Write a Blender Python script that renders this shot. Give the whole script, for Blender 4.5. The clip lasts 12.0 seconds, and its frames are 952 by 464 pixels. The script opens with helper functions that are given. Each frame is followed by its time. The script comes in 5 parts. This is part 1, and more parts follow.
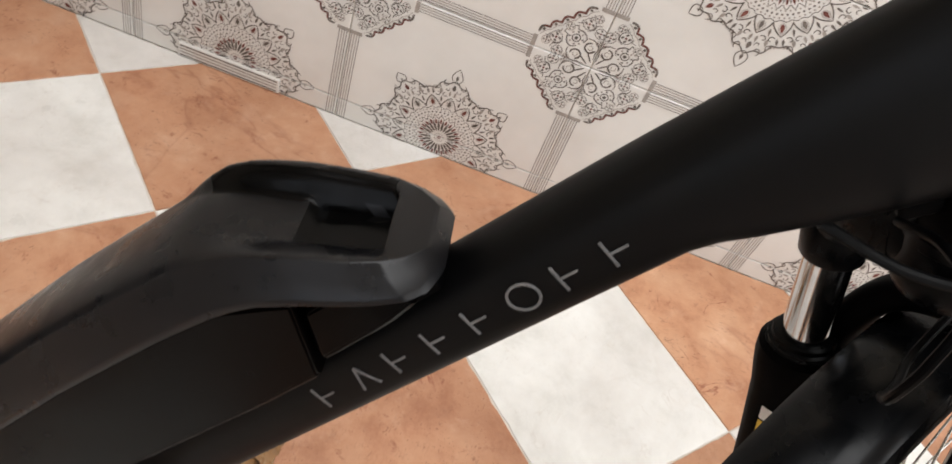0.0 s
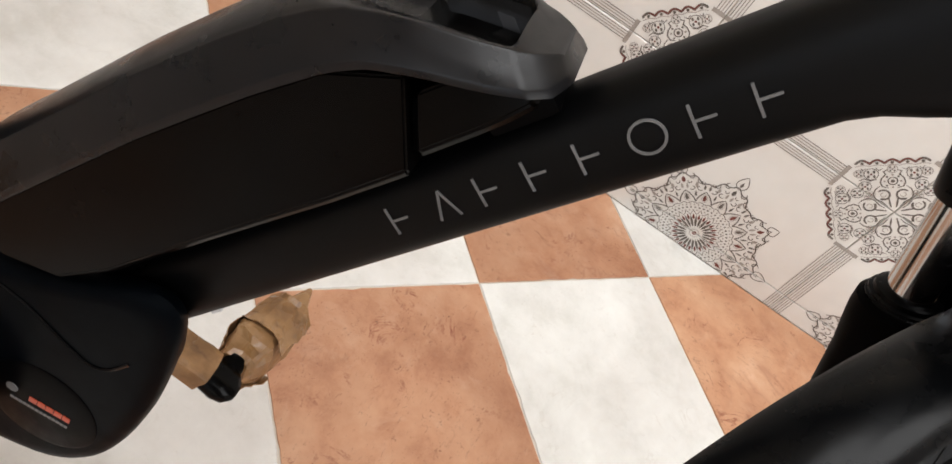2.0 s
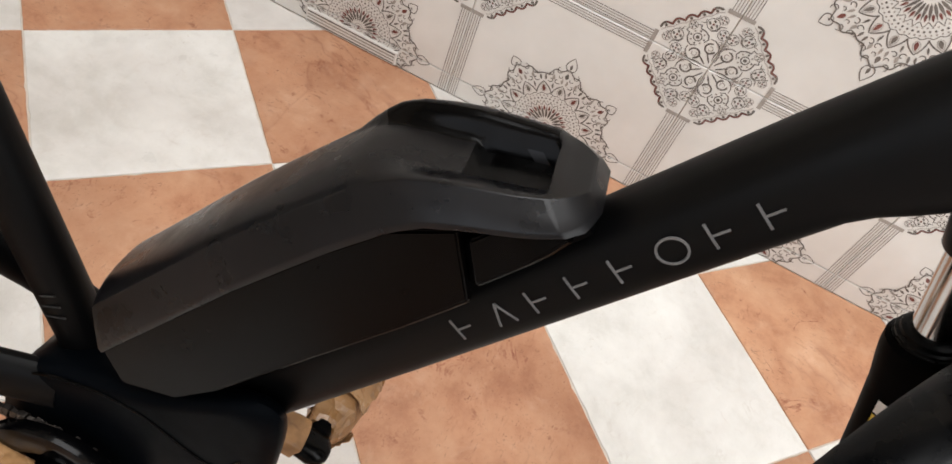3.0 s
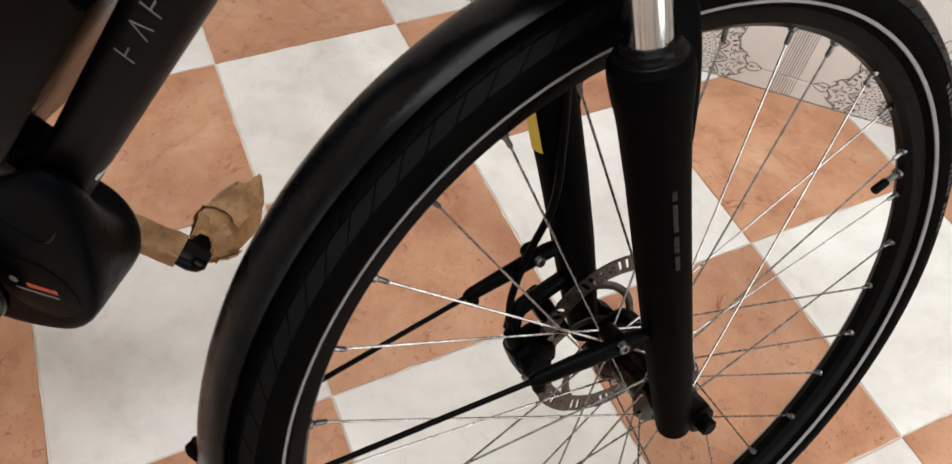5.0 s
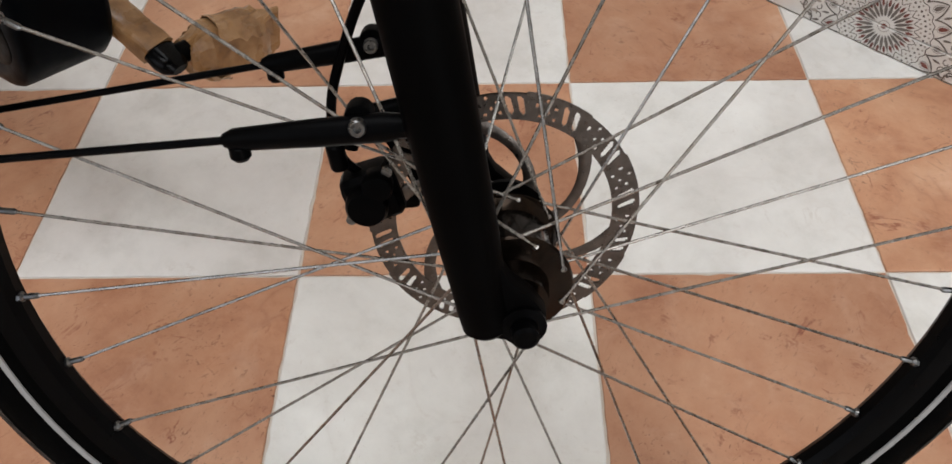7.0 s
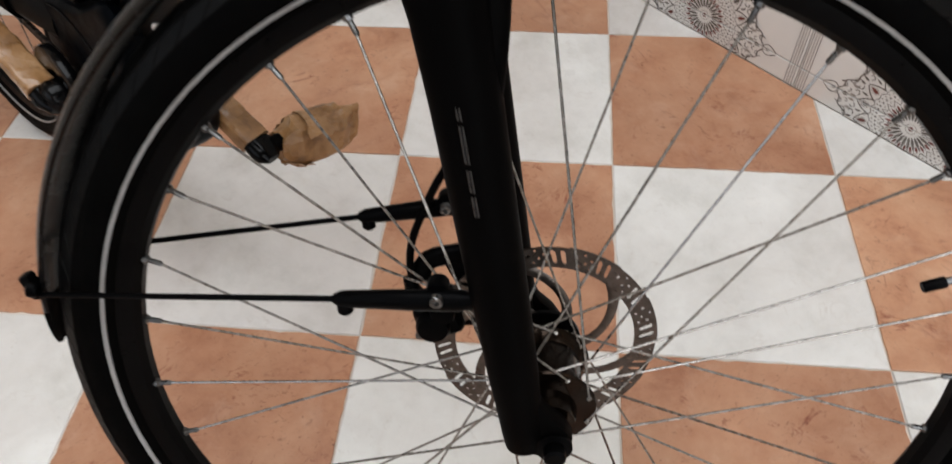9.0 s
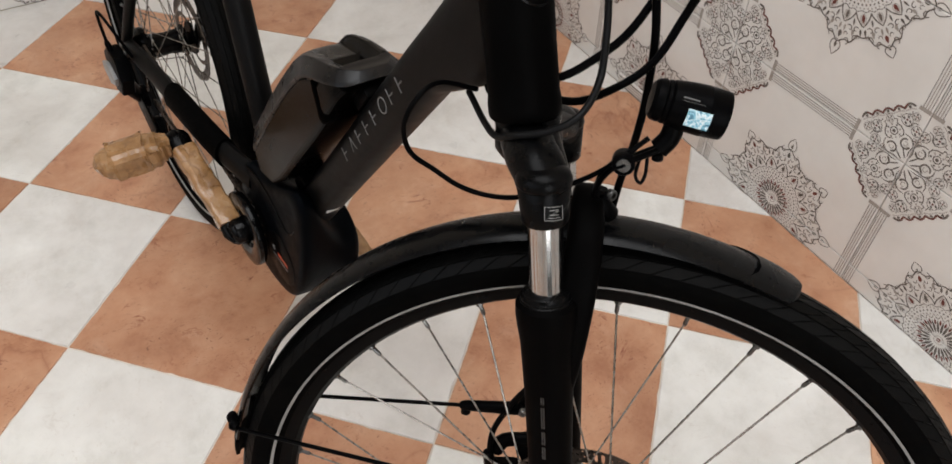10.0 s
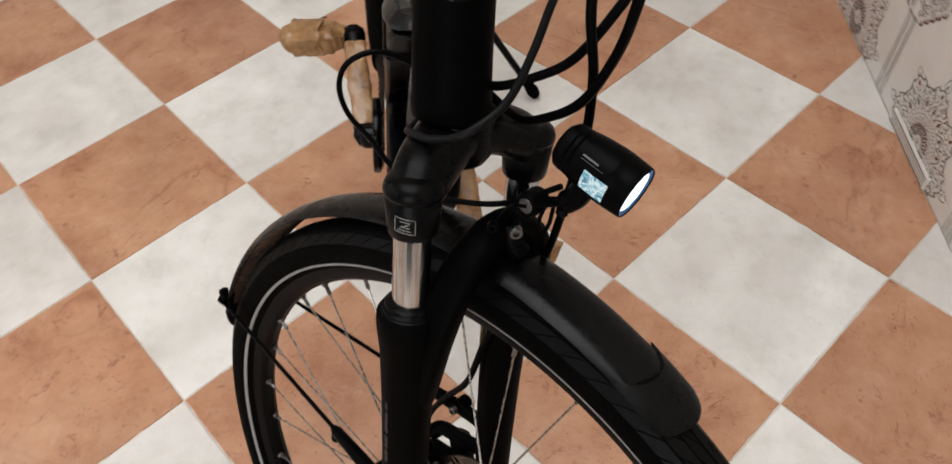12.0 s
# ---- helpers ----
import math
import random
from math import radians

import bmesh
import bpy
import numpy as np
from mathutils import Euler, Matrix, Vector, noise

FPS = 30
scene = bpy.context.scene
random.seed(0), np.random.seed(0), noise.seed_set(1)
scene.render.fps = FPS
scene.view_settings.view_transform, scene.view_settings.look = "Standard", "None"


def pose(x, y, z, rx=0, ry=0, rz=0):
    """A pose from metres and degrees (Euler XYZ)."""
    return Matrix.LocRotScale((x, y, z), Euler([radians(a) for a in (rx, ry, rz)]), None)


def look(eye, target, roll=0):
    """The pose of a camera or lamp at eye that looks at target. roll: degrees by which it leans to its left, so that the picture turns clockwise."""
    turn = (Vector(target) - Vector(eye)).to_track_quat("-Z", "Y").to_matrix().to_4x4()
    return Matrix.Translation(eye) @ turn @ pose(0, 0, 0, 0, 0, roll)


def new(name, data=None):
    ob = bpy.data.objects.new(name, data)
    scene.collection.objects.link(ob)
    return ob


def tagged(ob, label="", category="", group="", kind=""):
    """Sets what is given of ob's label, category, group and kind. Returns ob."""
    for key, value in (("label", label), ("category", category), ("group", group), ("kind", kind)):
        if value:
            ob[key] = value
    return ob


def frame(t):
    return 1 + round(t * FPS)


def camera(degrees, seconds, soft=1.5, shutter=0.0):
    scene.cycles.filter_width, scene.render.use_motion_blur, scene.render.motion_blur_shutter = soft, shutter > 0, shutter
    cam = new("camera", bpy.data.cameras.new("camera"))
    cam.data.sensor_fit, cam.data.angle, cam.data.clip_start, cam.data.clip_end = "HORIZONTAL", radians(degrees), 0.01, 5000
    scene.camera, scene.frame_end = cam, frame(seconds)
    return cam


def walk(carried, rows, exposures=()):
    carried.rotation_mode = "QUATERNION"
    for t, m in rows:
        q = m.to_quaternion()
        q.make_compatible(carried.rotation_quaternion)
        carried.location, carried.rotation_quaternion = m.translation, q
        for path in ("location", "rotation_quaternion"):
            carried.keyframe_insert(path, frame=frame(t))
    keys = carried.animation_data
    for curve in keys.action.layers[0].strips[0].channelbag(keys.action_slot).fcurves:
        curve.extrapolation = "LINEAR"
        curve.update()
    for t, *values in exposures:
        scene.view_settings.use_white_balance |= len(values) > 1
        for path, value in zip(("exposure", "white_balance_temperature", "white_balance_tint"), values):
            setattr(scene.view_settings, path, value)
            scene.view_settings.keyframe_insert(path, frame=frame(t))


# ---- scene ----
cam = camera(64.26, 12.0, 1.5, 0.2)
ROWS = [
    (0.0, -0.0379, -0.7267, 0.9369, 42.65, -15.88, 14.38),
    (0.5, -0.0327, -0.7738, 0.8968, 40.51, -18.06, 21.85),
    (1.0, -0.0345, -0.7851, 0.8582, 38.64, -20.80, 28.70),
    (1.5, -0.0258, -0.7758, 0.8395, 38.99, -23.87, 27.98),
    (2.0, -0.0284, -0.7724, 0.8539, 39.79, -23.34, 26.86),
    (2.5, -0.0497, -0.7726, 0.8832, 39.85, -20.65, 25.64),
    (2.7, -0.0690, -0.7686, 0.8994, 39.75, -18.89, 24.92),
    (4.3, 0.1252, -0.8266, 1.0054, 39.94, -5.97, 18.03),
    (4.5, 0.1738, -0.8384, 0.9912, 38.56, -5.06, 18.24),
    (5.0, 0.2654, -0.8146, 0.9335, 36.13, -3.81, 21.14),
    (5.5, 0.3574, -0.7393, 0.8727, 35.07, -0.45, 29.14),
    (6.0, 0.4104, -0.7025, 0.8270, 33.20, -0.97, 33.63),
    (6.5, 0.4900, -0.6834, 0.7648, 36.84, 1.02, 41.47),
    (6.7, 0.5197, -0.6809, 0.7414, 37.86, 1.33, 43.52),
    (8.3, 0.5333, -0.6611, 0.6797, 40.52, 1.71, 48.14),
    (8.5, 0.5346, -0.6635, 0.7186, 40.00, 0.89, 47.54),
    (9.0, 0.5226, -0.6804, 0.8560, 39.46, 1.64, 50.31),
    (9.5, 0.5163, -0.6992, 1.0245, 41.25, 1.61, 56.54),
    (10.0, 0.5304, -0.7076, 1.1239, 42.71, -0.40, 60.63),
    (10.5, 0.5314, -0.6443, 1.1441, 43.72, -0.12, 64.29),
    (11.0, 0.5015, -0.5527, 1.1286, 39.95, 1.76, 69.66),
    (11.5, 0.4872, -0.4964, 1.1083, 37.78, 2.25, 76.87),
    (12.0, 0.5386, -0.4165, 1.1191, 38.36, 2.47, 91.49),
]
EXPOSURE = [(0.0, -0.06, 6500, 10), (0.5, 0.0, 6500, 10), (1.5, -0.02, 6540, 10), (2.7, -0.02, 6500, 10), (4.3, 0.03, 6480, 10), (5.0, -0.24, 6480, 10), (5.5, -0.16, 6440, 10), (6.0, -0.36, 6390, 10),
            (6.7, -0.49, 6340, 10), (8.5, -0.50, 6230, 10), (9.0, -0.46, 6240, 10), (9.5, -0.38, 6320, 10), (10.0, -0.40, 6420, 10), (10.5, -0.33, 6460, 10), (11.0, -0.42, 6480, 10), (11.5, -0.42, 6500, 10), (12.0, -0.45, 6500, 10)]
walk(cam, [(t, pose(*p)) for t, *p in ROWS], EXPOSURE)
# ---- world sky, and lamps added in unseen openings ----
world = bpy.data.worlds.new("sky")
scene.world = world
world.use_nodes = True
wn = world.node_tree
sky = wn.nodes.new("ShaderNodeTexSky")
sky.sky_type = "NISHITA"
sky.sun_disc = False
sky.sun_elevation, sky.sun_rotation = radians(50), radians(200)
wn.nodes["Background"].inputs["Strength"].default_value = 0.12
wn.links.new(sky.outputs["Color"], wn.nodes["Background"].inputs["Color"])


def area_lamp(name, m, w, h, power, colour):
    data = bpy.data.lights.new(name, "AREA")
    data.shape, data.size, data.size_y, data.energy, data.color = "RECTANGLE", w, h, power, colour
    ob = new(name, data)
    ob.matrix_world = m
    return ob


# fill lamps added for soft light; no such sources are known here
area_lamp("south_fill_lamp", look((0.3, -2.56, 1.75), (0.3, 0.0, 0.9)), 2.3, 1.5, 16, (1.0, 0.985, 0.965))
area_lamp("east_fill_lamp", look((2.36, -1.0, 1.3), (0.0, -0.6, 0.5)), 1.1, 2.0, 34, (1.0, 0.985, 0.97))
area_lamp("overhead_fill_lamp", look((0.1, -0.70, 2.66), (0.1, -0.70, 0.0)), 1.7, 1.3, 50, (1.0, 0.988, 0.97))

# ---- materials ----


class Nodes:
    def __init__(self, name):
        self.mat = bpy.data.materials.new(name)
        self.mat.use_nodes = True
        self.t = self.mat.node_tree
        self.bsdf = self.t.nodes["Principled BSDF"]

    def node(self, kind, **values):
        n = self.t.nodes.new(kind)
        for k, v in values.items():
            n.inputs[k].default_value = v
        return n

    def link(self, a, b):
        self.t.links.new(a, b)

    def coords(self, spread=0.0):
        """Object coordinates, moved by the object's own random number."""
        tc = self.node("ShaderNodeTexCoord")
        if not spread:
            return tc.outputs["Object"]
        info = self.node("ShaderNodeObjectInfo")
        mul = self.node("ShaderNodeMath")
        mul.operation = "MULTIPLY"
        mul.inputs[1].default_value = spread
        self.link(info.outputs["Random"], mul.inputs[0])
        add = self.node("ShaderNodeVectorMath")
        self.link(tc.outputs["Object"], add.inputs[0])
        self.link(mul.outputs[0], add.inputs[1])
        return add.outputs[0]

    def noise(self, vec, scale, detail=4.0, rough=0.55, distort=0.0):
        n = self.node("ShaderNodeTexNoise", Scale=scale, Detail=detail, Roughness=rough, Distortion=distort)
        self.link(vec, n.inputs["Vector"])
        return n.outputs["Fac"]

    def ramp(self, fac, stops):
        n = self.node("ShaderNodeValToRGB")
        r = n.color_ramp
        while len(r.elements) < len(stops):
            r.elements.new(0.5)
        for e, (p, col) in zip(r.elements, stops):
            e.position, e.color = p, (*col, 1) if len(col) == 3 else col
        self.link(fac, n.inputs["Fac"])
        return n.outputs["Color"]

    def mix(self, fac, a, b, blend="MIX"):
        n = self.node("ShaderNodeMix")
        n.data_type, n.blend_type = "RGBA", blend
        for sock, v in ((n.inputs[0], fac), (n.inputs[6], a), (n.inputs[7], b)):
            if isinstance(v, (int, float)):
                sock.default_value = v
            elif isinstance(v, tuple):
                sock.default_value = (*v, 1)
            else:
                self.link(v, sock)
        return n.outputs[2]

    def bump(self, height, strength, distance):
        n = self.node("ShaderNodeBump", Strength=strength, Distance=distance)
        self.link(height, n.inputs["Height"])
        self.link(n.outputs["Normal"], self.bsdf.inputs["Normal"])

    def set(self, colour=None, rough=None, metal=0.0, spec=0.5):
        for key, v in (("Base Color", colour), ("Roughness", rough)):
            if v is None:
                continue
            if isinstance(v, (int, float)):
                self.bsdf.inputs[key].default_value = v
            elif isinstance(v, tuple):
                self.bsdf.inputs[key].default_value = (*v, 1)
            else:
                self.link(v, self.bsdf.inputs[key])
        self.bsdf.inputs["Metallic"].default_value = metal
        self.bsdf.inputs["Specular IOR Level"].default_value = spec
        return self.mat


def tile_material(name, stops, vein, vein_amount, speck, speck_amount, dash_amount, worn, rough, drift):
    n = Nodes(name)
    v = n.coords(37.0)
    cloud = n.ramp(n.noise(v, 9.0, 9, 0.70, 0.15), stops)
    blot = n.ramp(n.noise(v, 3.4, 4, 0.6, 0.5), [(0.36, (drift, drift * 0.965, drift * 0.94)), (0.64, (1.09, 1.085, 1.07))])
    col = n.mix(1.0, cloud, blot, "MULTIPLY")
    # hair veins where a warped noise crosses its middle
    a = n.noise(v, 3.6, 4, 0.55, 0.7)
    sub = n.node("ShaderNodeMath")
    sub.operation = "SUBTRACT"
    sub.inputs[1].default_value = 0.5
    n.link(a, sub.inputs[0])
    ab = n.node("ShaderNodeMath")
    ab.operation = "ABSOLUTE"
    n.link(sub.outputs[0], ab.inputs[0])
    line = n.ramp(ab.outputs[0], [(0.0, (1, 1, 1)), (0.008, (0.45, 0.45, 0.45)), (0.028, (0, 0, 0))])
    gate = n.ramp(n.noise(v, 3.1, 2), [(0.48, (0, 0, 0)), (0.62, (vein_amount * 0.42,) * 3)])
    col = n.mix(n.mix(1.0, line, gate, "MULTIPLY"), col, vein)
    # a finer, broken net of veins
    fine = n.node("ShaderNodeTexNoise", Scale=11.0, Detail=5.0, Roughness=0.6, Distortion=1.3)
    n.link(v, fine.inputs["Vector"])
    thread = n.ramp(fine.outputs["Fac"], [(0.474, (0, 0, 0)), (0.496, (1, 1, 1)), (0.504, (1, 1, 1)), (0.526, (0, 0, 0))])
    broken = n.ramp(n.noise(v, 17.0, 5, 0.75), [(0.53, (0, 0, 0)), (0.68, (vein_amount,) * 3)])
    col = n.mix(n.mix(1.0, thread, broken, "MULTIPLY"), col, vein)
    # pits, then short dark scratches lying two ways, each in its own patches
    for turn, across, along, scale, low, zone_scale, amount in ((0.6, 0.8, 1.2, 110.0, 0.615, 6.0, speck_amount), (0.25, 0.45, 1.5, 80.0, 0.620, 4.2, dash_amount), (1.75, 0.40, 1.4, 64.0, 0.628, 5.1, dash_amount)):
        stretch = n.node("ShaderNodeMapping")
        stretch.inputs["Rotation"].default_value = (0, 0, turn)
        stretch.inputs["Scale"].default_value = (across, along, 1.0)
        n.link(v, stretch.inputs["Vector"])
        pit = n.ramp(n.noise(stretch.outputs[0], scale, 4, 0.66, 1.8), [(low, (0, 0, 0)), (low + 0.06, (1, 1, 1))])
        zone = n.ramp(n.noise(v, zone_scale, 3), [(0.46, (0, 0, 0)), (0.60, (amount,) * 3)])
        col = n.mix(n.mix(1.0, pit, zone, "MULTIPLY"), col, speck)
    # pale worn spots
    pale = n.ramp(n.noise(v, 15.0, 5, 0.7, 0.5), [(0.56, (0, 0, 0)), (0.72, (0.34, 0.34, 0.34))])
    col = n.mix(pale, col, worn)
    info = n.node("ShaderNodeObjectInfo")
    tone = n.ramp(info.outputs["Random"], [(0.0, (0.90, 0.87, 0.85)), (0.45, (1.0, 0.99, 0.98)), (1.0, (1.06, 1.07, 1.05))])
    col = n.mix(1.0, col, tone, "MULTIPLY")
    r = n.ramp(n.noise(v, 12.0, 5), [(0.3, (rough - 0.07,) * 3), (0.75, (rough + 0.12,) * 3)])
    n.bump(n.noise(v, 60.0, 4), 0.06, 0.002)
    return n.set(col, r, 0.0, 0.45)


M_WHITE = tile_material("white_marble_tile", [(0.34, (0.622, 0.622, 0.602)), (0.5, (0.712, 0.714, 0.702)), (0.66, (0.760, 0.764, 0.755))],
                        (0.52, 0.47, 0.42), 0.34, (0.46, 0.40, 0.34), 0.30, 0.08, (0.78, 0.775, 0.76), 0.34, 0.91)
M_TERRA = tile_material("terracotta_marble_tile", [(0.31, (0.370, 0.166, 0.093)), (0.46, (0.486, 0.254, 0.150)), (0.60, (0.538, 0.306, 0.190)), (0.72, (0.600, 0.375, 0.255))],
                        (0.25, 0.080, 0.044), 1.0, (0.135, 0.048, 0.028), 0.75, 0.45, (0.62, 0.41, 0.29), 0.36, 0.89)


def mottled(name, a, b, scale, rough, metal=0.0, bump=0.0, bump_scale=200.0, spec=0.5, rough_spread=0.1):
    n = Nodes(name)
    v = n.coords(11.0)
    col = n.ramp(n.noise(v, scale, 5), [(0.3, a), (0.72, b)])
    r = n.ramp(n.noise(v, scale * 2.3, 4), [(0.3, (max(0.02, rough - rough_spread),) * 3), (0.75, (min(1.0, rough + rough_spread),) * 3)])
    if bump:
        n.bump(n.noise(v, bump_scale, 3), bump, 0.001)
    return n.set(col, r, metal, spec)


def folded_paper(name):
    """Kraft paper under glossy tape: soft tone, fold shade painted along the creases, sharp-edged folds."""
    n = Nodes(name)
    v = n.coords(11.0)
    col = n.ramp(n.noise(v, 26, 4, 0.6), [(0.32, (0.170, 0.083, 0.029)), (0.50, (0.285, 0.152, 0.062)), (0.70, (0.375, 0.222, 0.108))])
    cell = n.node("ShaderNodeTexVoronoi", Scale=24.0)
    cell.feature = "DISTANCE_TO_EDGE"
    warp = n.node("ShaderNodeVectorMath")
    drift = n.node("ShaderNodeTexNoise", Scale=40.0, Detail=2.0)
    n.link(v, drift.inputs["Vector"])
    scaled = n.node("ShaderNodeVectorMath")
    scaled.operation = "SCALE"
    scaled.inputs["Scale"].default_value = 0.03
    n.link(drift.outputs["Color"], scaled.inputs[0])
    n.link(v, warp.inputs[0])
    n.link(scaled.outputs[0], warp.inputs[1])
    n.link(warp.outputs[0], cell.inputs["Vector"])
    # shade of the folds, put into the colour along the cell edges
    crease_shade = n.ramp(cell.outputs["Distance"], [(0.0, (0.62, 0.57, 0.52)), (0.06, (1, 1, 1))])
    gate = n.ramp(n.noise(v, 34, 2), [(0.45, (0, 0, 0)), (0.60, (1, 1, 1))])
    col = n.mix(gate, col, n.mix(1.0, col, crease_shade, "MULTIPLY"))
    n.bump(cell.outputs["Distance"], 0.45, 0.0045)
    r = n.ramp(n.noise(v, 30, 3), [(0.35, (0.16,) * 3), (0.65, (0.50,) * 3)])
    return n.set(col, r, 0.0, 0.5)


M_GROUT = mottled("grout", (0.60, 0.54, 0.46), (0.78, 0.73, 0.66), 14, 0.85, 0, 0.4)
M_WGROUT = mottled("wall_grout", (0.52, 0.45, 0.36), (0.64, 0.57, 0.48), 24, 0.8, 0, 0.3)
M_GLAZE = mottled("glazed_wall_tile", (0.615, 0.592, 0.558), (0.680, 0.660, 0.627), 9, 0.18, 0, 0.03, 40, 0.5, 0.05)
M_INK = mottled("grey_brown_print", (0.100, 0.087, 0.077), (0.180, 0.157, 0.140), 60, 0.22)
M_SOFTINK = mottled("pale_grey_print", (0.27, 0.24, 0.213), (0.37, 0.335, 0.303), 60, 0.22)
M_REDINK = mottled("dark_red_print", (0.120, 0.040, 0.034), (0.200, 0.075, 0.062), 60, 0.22)
M_PLASTER = mottled("white_plaster", (0.70, 0.68, 0.64), (0.78, 0.76, 0.73), 3, 0.8, 0, 0.15, 60)
M_FRAME = mottled("black_satin_paint", (0.0008, 0.0008, 0.0009), (0.0012, 0.0012, 0.0013), 30, 0.46, 0, 0, 900, 0.100, 0.04)
# same black paint, its sheen lowered to stand for less light there
M_PAINT_DULL = mottled("dulled_black_paint", (0.0007, 0.0006, 0.0006), (0.0011, 0.0010, 0.0010), 30, 0.52, 0, 0, 900, 0.018, 0.04)
M_CHAINGUARD = mottled("polished_black_guard", (0.0008, 0.0008, 0.0010), (0.0012, 0.0012, 0.0014), 25, 0.17, 0, 0.02, 300, 0.13, 0.04)
M_CROWN = mottled("moulded_black_crown", (0.0010, 0.0010, 0.0011), (0.0018, 0.0018, 0.0020), 40, 0.30, 0, 0.06, 1400, 0.070, 0.06)
M_PLASTIC = mottled("black_plastic", (0.0006, 0.0006, 0.0007), (0.0012, 0.0012, 0.0014), 40, 0.38, 0, 0.10, 1400, 0.030)
M_GLOSSY = mottled("glossy_black_plastic", (0.0006, 0.0006, 0.0007), (0.0011, 0.0010, 0.0010), 25, 0.20, 0, 0.02, 300, 0.09)
M_GUARD = mottled("satin_black_mudguard", (0.0008, 0.0009, 0.0012), (0.0014, 0.0016, 0.0020), 18, 0.28, 0, 0.03, 500, 0.13)
M_BATTERY = mottled("charcoal_battery_cover", (0.0022, 0.0022, 0.0027), (0.0035, 0.0034, 0.0041), 20, 0.32, 0, 0.05, 1500, 0.23)
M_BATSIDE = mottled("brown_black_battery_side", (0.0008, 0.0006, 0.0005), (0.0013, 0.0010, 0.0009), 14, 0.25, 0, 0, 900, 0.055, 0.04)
M_CABLE = mottled("grey_black_cable_sheath", (0.0022, 0.0022, 0.0024), (0.0036, 0.0036, 0.0038), 40, 0.45, 0, 0.05, 900, 0.09)
M_RUBBER = mottled("black_rubber", (0.0006, 0.0006, 0.0006), (0.0013, 0.0013, 0.0012), 60, 0.62, 0, 0.25, 800, 0.018)
M_RIM = mottled("black_anodised_rim", (0.0007, 0.0007, 0.0008), (0.0012, 0.0012, 0.0013), 40, 0.36, 0.0, 0, 1, 0.05)
M_STRIPE = mottled("reflective_stripe", (0.20, 0.20, 0.197), (0.28, 0.28, 0.275), 40, 0.4)
M_STEEL = mottled("steel_spoke", (0.20, 0.19, 0.175), (0.36, 0.345, 0.32), 90, 0.28, 1.0)
M_CHROME = mottled("chrome_stanchion", (0.46, 0.455, 0.45), (0.54, 0.535, 0.53), 50, 0.13, 1.0, 0, 1, 0.5, 0.02)
M_ROTOR = mottled("brushed_steel_rotor", (0.075, 0.064, 0.056), (0.125, 0.108, 0.096), 120, 0.34, 1.0, 0.2, 600)
M_ALU = mottled("aluminium_bolt", (0.10, 0.10, 0.10), (0.17, 0.17, 0.165), 80, 0.32, 1.0)
# black hub; its brown is the mirrored terracotta floor put into the colour
M_HUB = mottled("dark_anodised_hub", (0.007, 0.005, 0.0035), (0.022, 0.014, 0.009), 60, 0.20, 0.9)
M_PAPER = folded_paper("brown_kraft_paper")
M_YELLOW = mottled("yellow_sticker", (0.62, 0.42, 0.03), (0.68, 0.47, 0.05), 50, 0.4)
M_STICKER = mottled("white_sticker", (0.66, 0.66, 0.66), (0.72, 0.72, 0.72), 50, 0.4)
M_ORANGE = mottled("orange_print", (0.34, 0.040, 0.014), (0.40, 0.052, 0.018), 50, 0.4)
M_PRINT = mottled("grey_print", (0.085, 0.085, 0.085), (0.12, 0.12, 0.12), 90, 0.45)
M_DIMPRINT = mottled("dim_grey_print", (0.006, 0.006, 0.006), (0.010, 0.010, 0.010), 90, 0.35)
M_TYREPRINT = mottled("faded_tyre_print", (0.010, 0.010, 0.010), (0.022, 0.022, 0.021), 90, 0.5)
M_GREENPRINT = mottled("green_tyre_print", (0.006, 0.040, 0.018), (0.010, 0.055, 0.025), 90, 0.5)
M_MOTOR = mottled("slate_black_housing", (0.0008, 0.0013, 0.0020), (0.0014, 0.0020, 0.0029), 30, 0.38, 0, 0.06, 1200, 0.020)
M_TREAD = mottled("black_tread_rubber", (0.0008, 0.0008, 0.0008), (0.0015, 0.0015, 0.0014), 60, 0.46, 0, 0.2, 800, 0.078)


def glowing(name, colour, strength, body=(0.75, 0.82, 0.88)):
    n = Nodes(name)
    n.bsdf.inputs["Emission Color"].default_value = (*colour, 1)
    n.bsdf.inputs["Emission Strength"].default_value = strength
    v = n.coords()
    n.bump(n.noise(v, 260, 2), 0.5, 0.002)
    return n.set(body, 0.12)


M_LENS = glowing("lit_lamp_lens", (0.80, 0.93, 1.0), 2.6)
def lit_pattern(name):
    n = Nodes(name)
    v = n.coords()
    col = n.ramp(n.noise(v, 190, 3, 0.6, 1.2), [(0.36, (0.03, 0.16, 0.26)), (0.47, (0.22, 0.55, 0.68)), (0.56, (0.95, 1.0, 1.0)), (0.68, (0.20, 0.45, 0.52))])
    n.link(col, n.bsdf.inputs["Emission Color"])
    n.bsdf.inputs["Emission Strength"].default_value = 0.95
    return n.set((0.06, 0.09, 0.10), 0.12)


M_SIDE_LENS = lit_pattern("lit_side_window")
M_LENS_RIM = glowing("blue_lens_edge", (0.07, 0.22, 0.50), 0.45, (0.02, 0.05, 0.10))

# ---- mesh helpers ----


def mesh_object(name, bm, mats, sharp=35):
    me = bpy.data.meshes.new(name)
    bm.normal_update()
    bm.to_mesh(me)
    bm.free()
    for mt in mats if isinstance(mats, (list, tuple)) else [mats]:
        me.materials.append(mt)
    me.polygons.foreach_set("use_smooth", [True] * len(me.polygons))
    me.set_sharp_from_angle(angle=radians(sharp))
    return new(name, me)


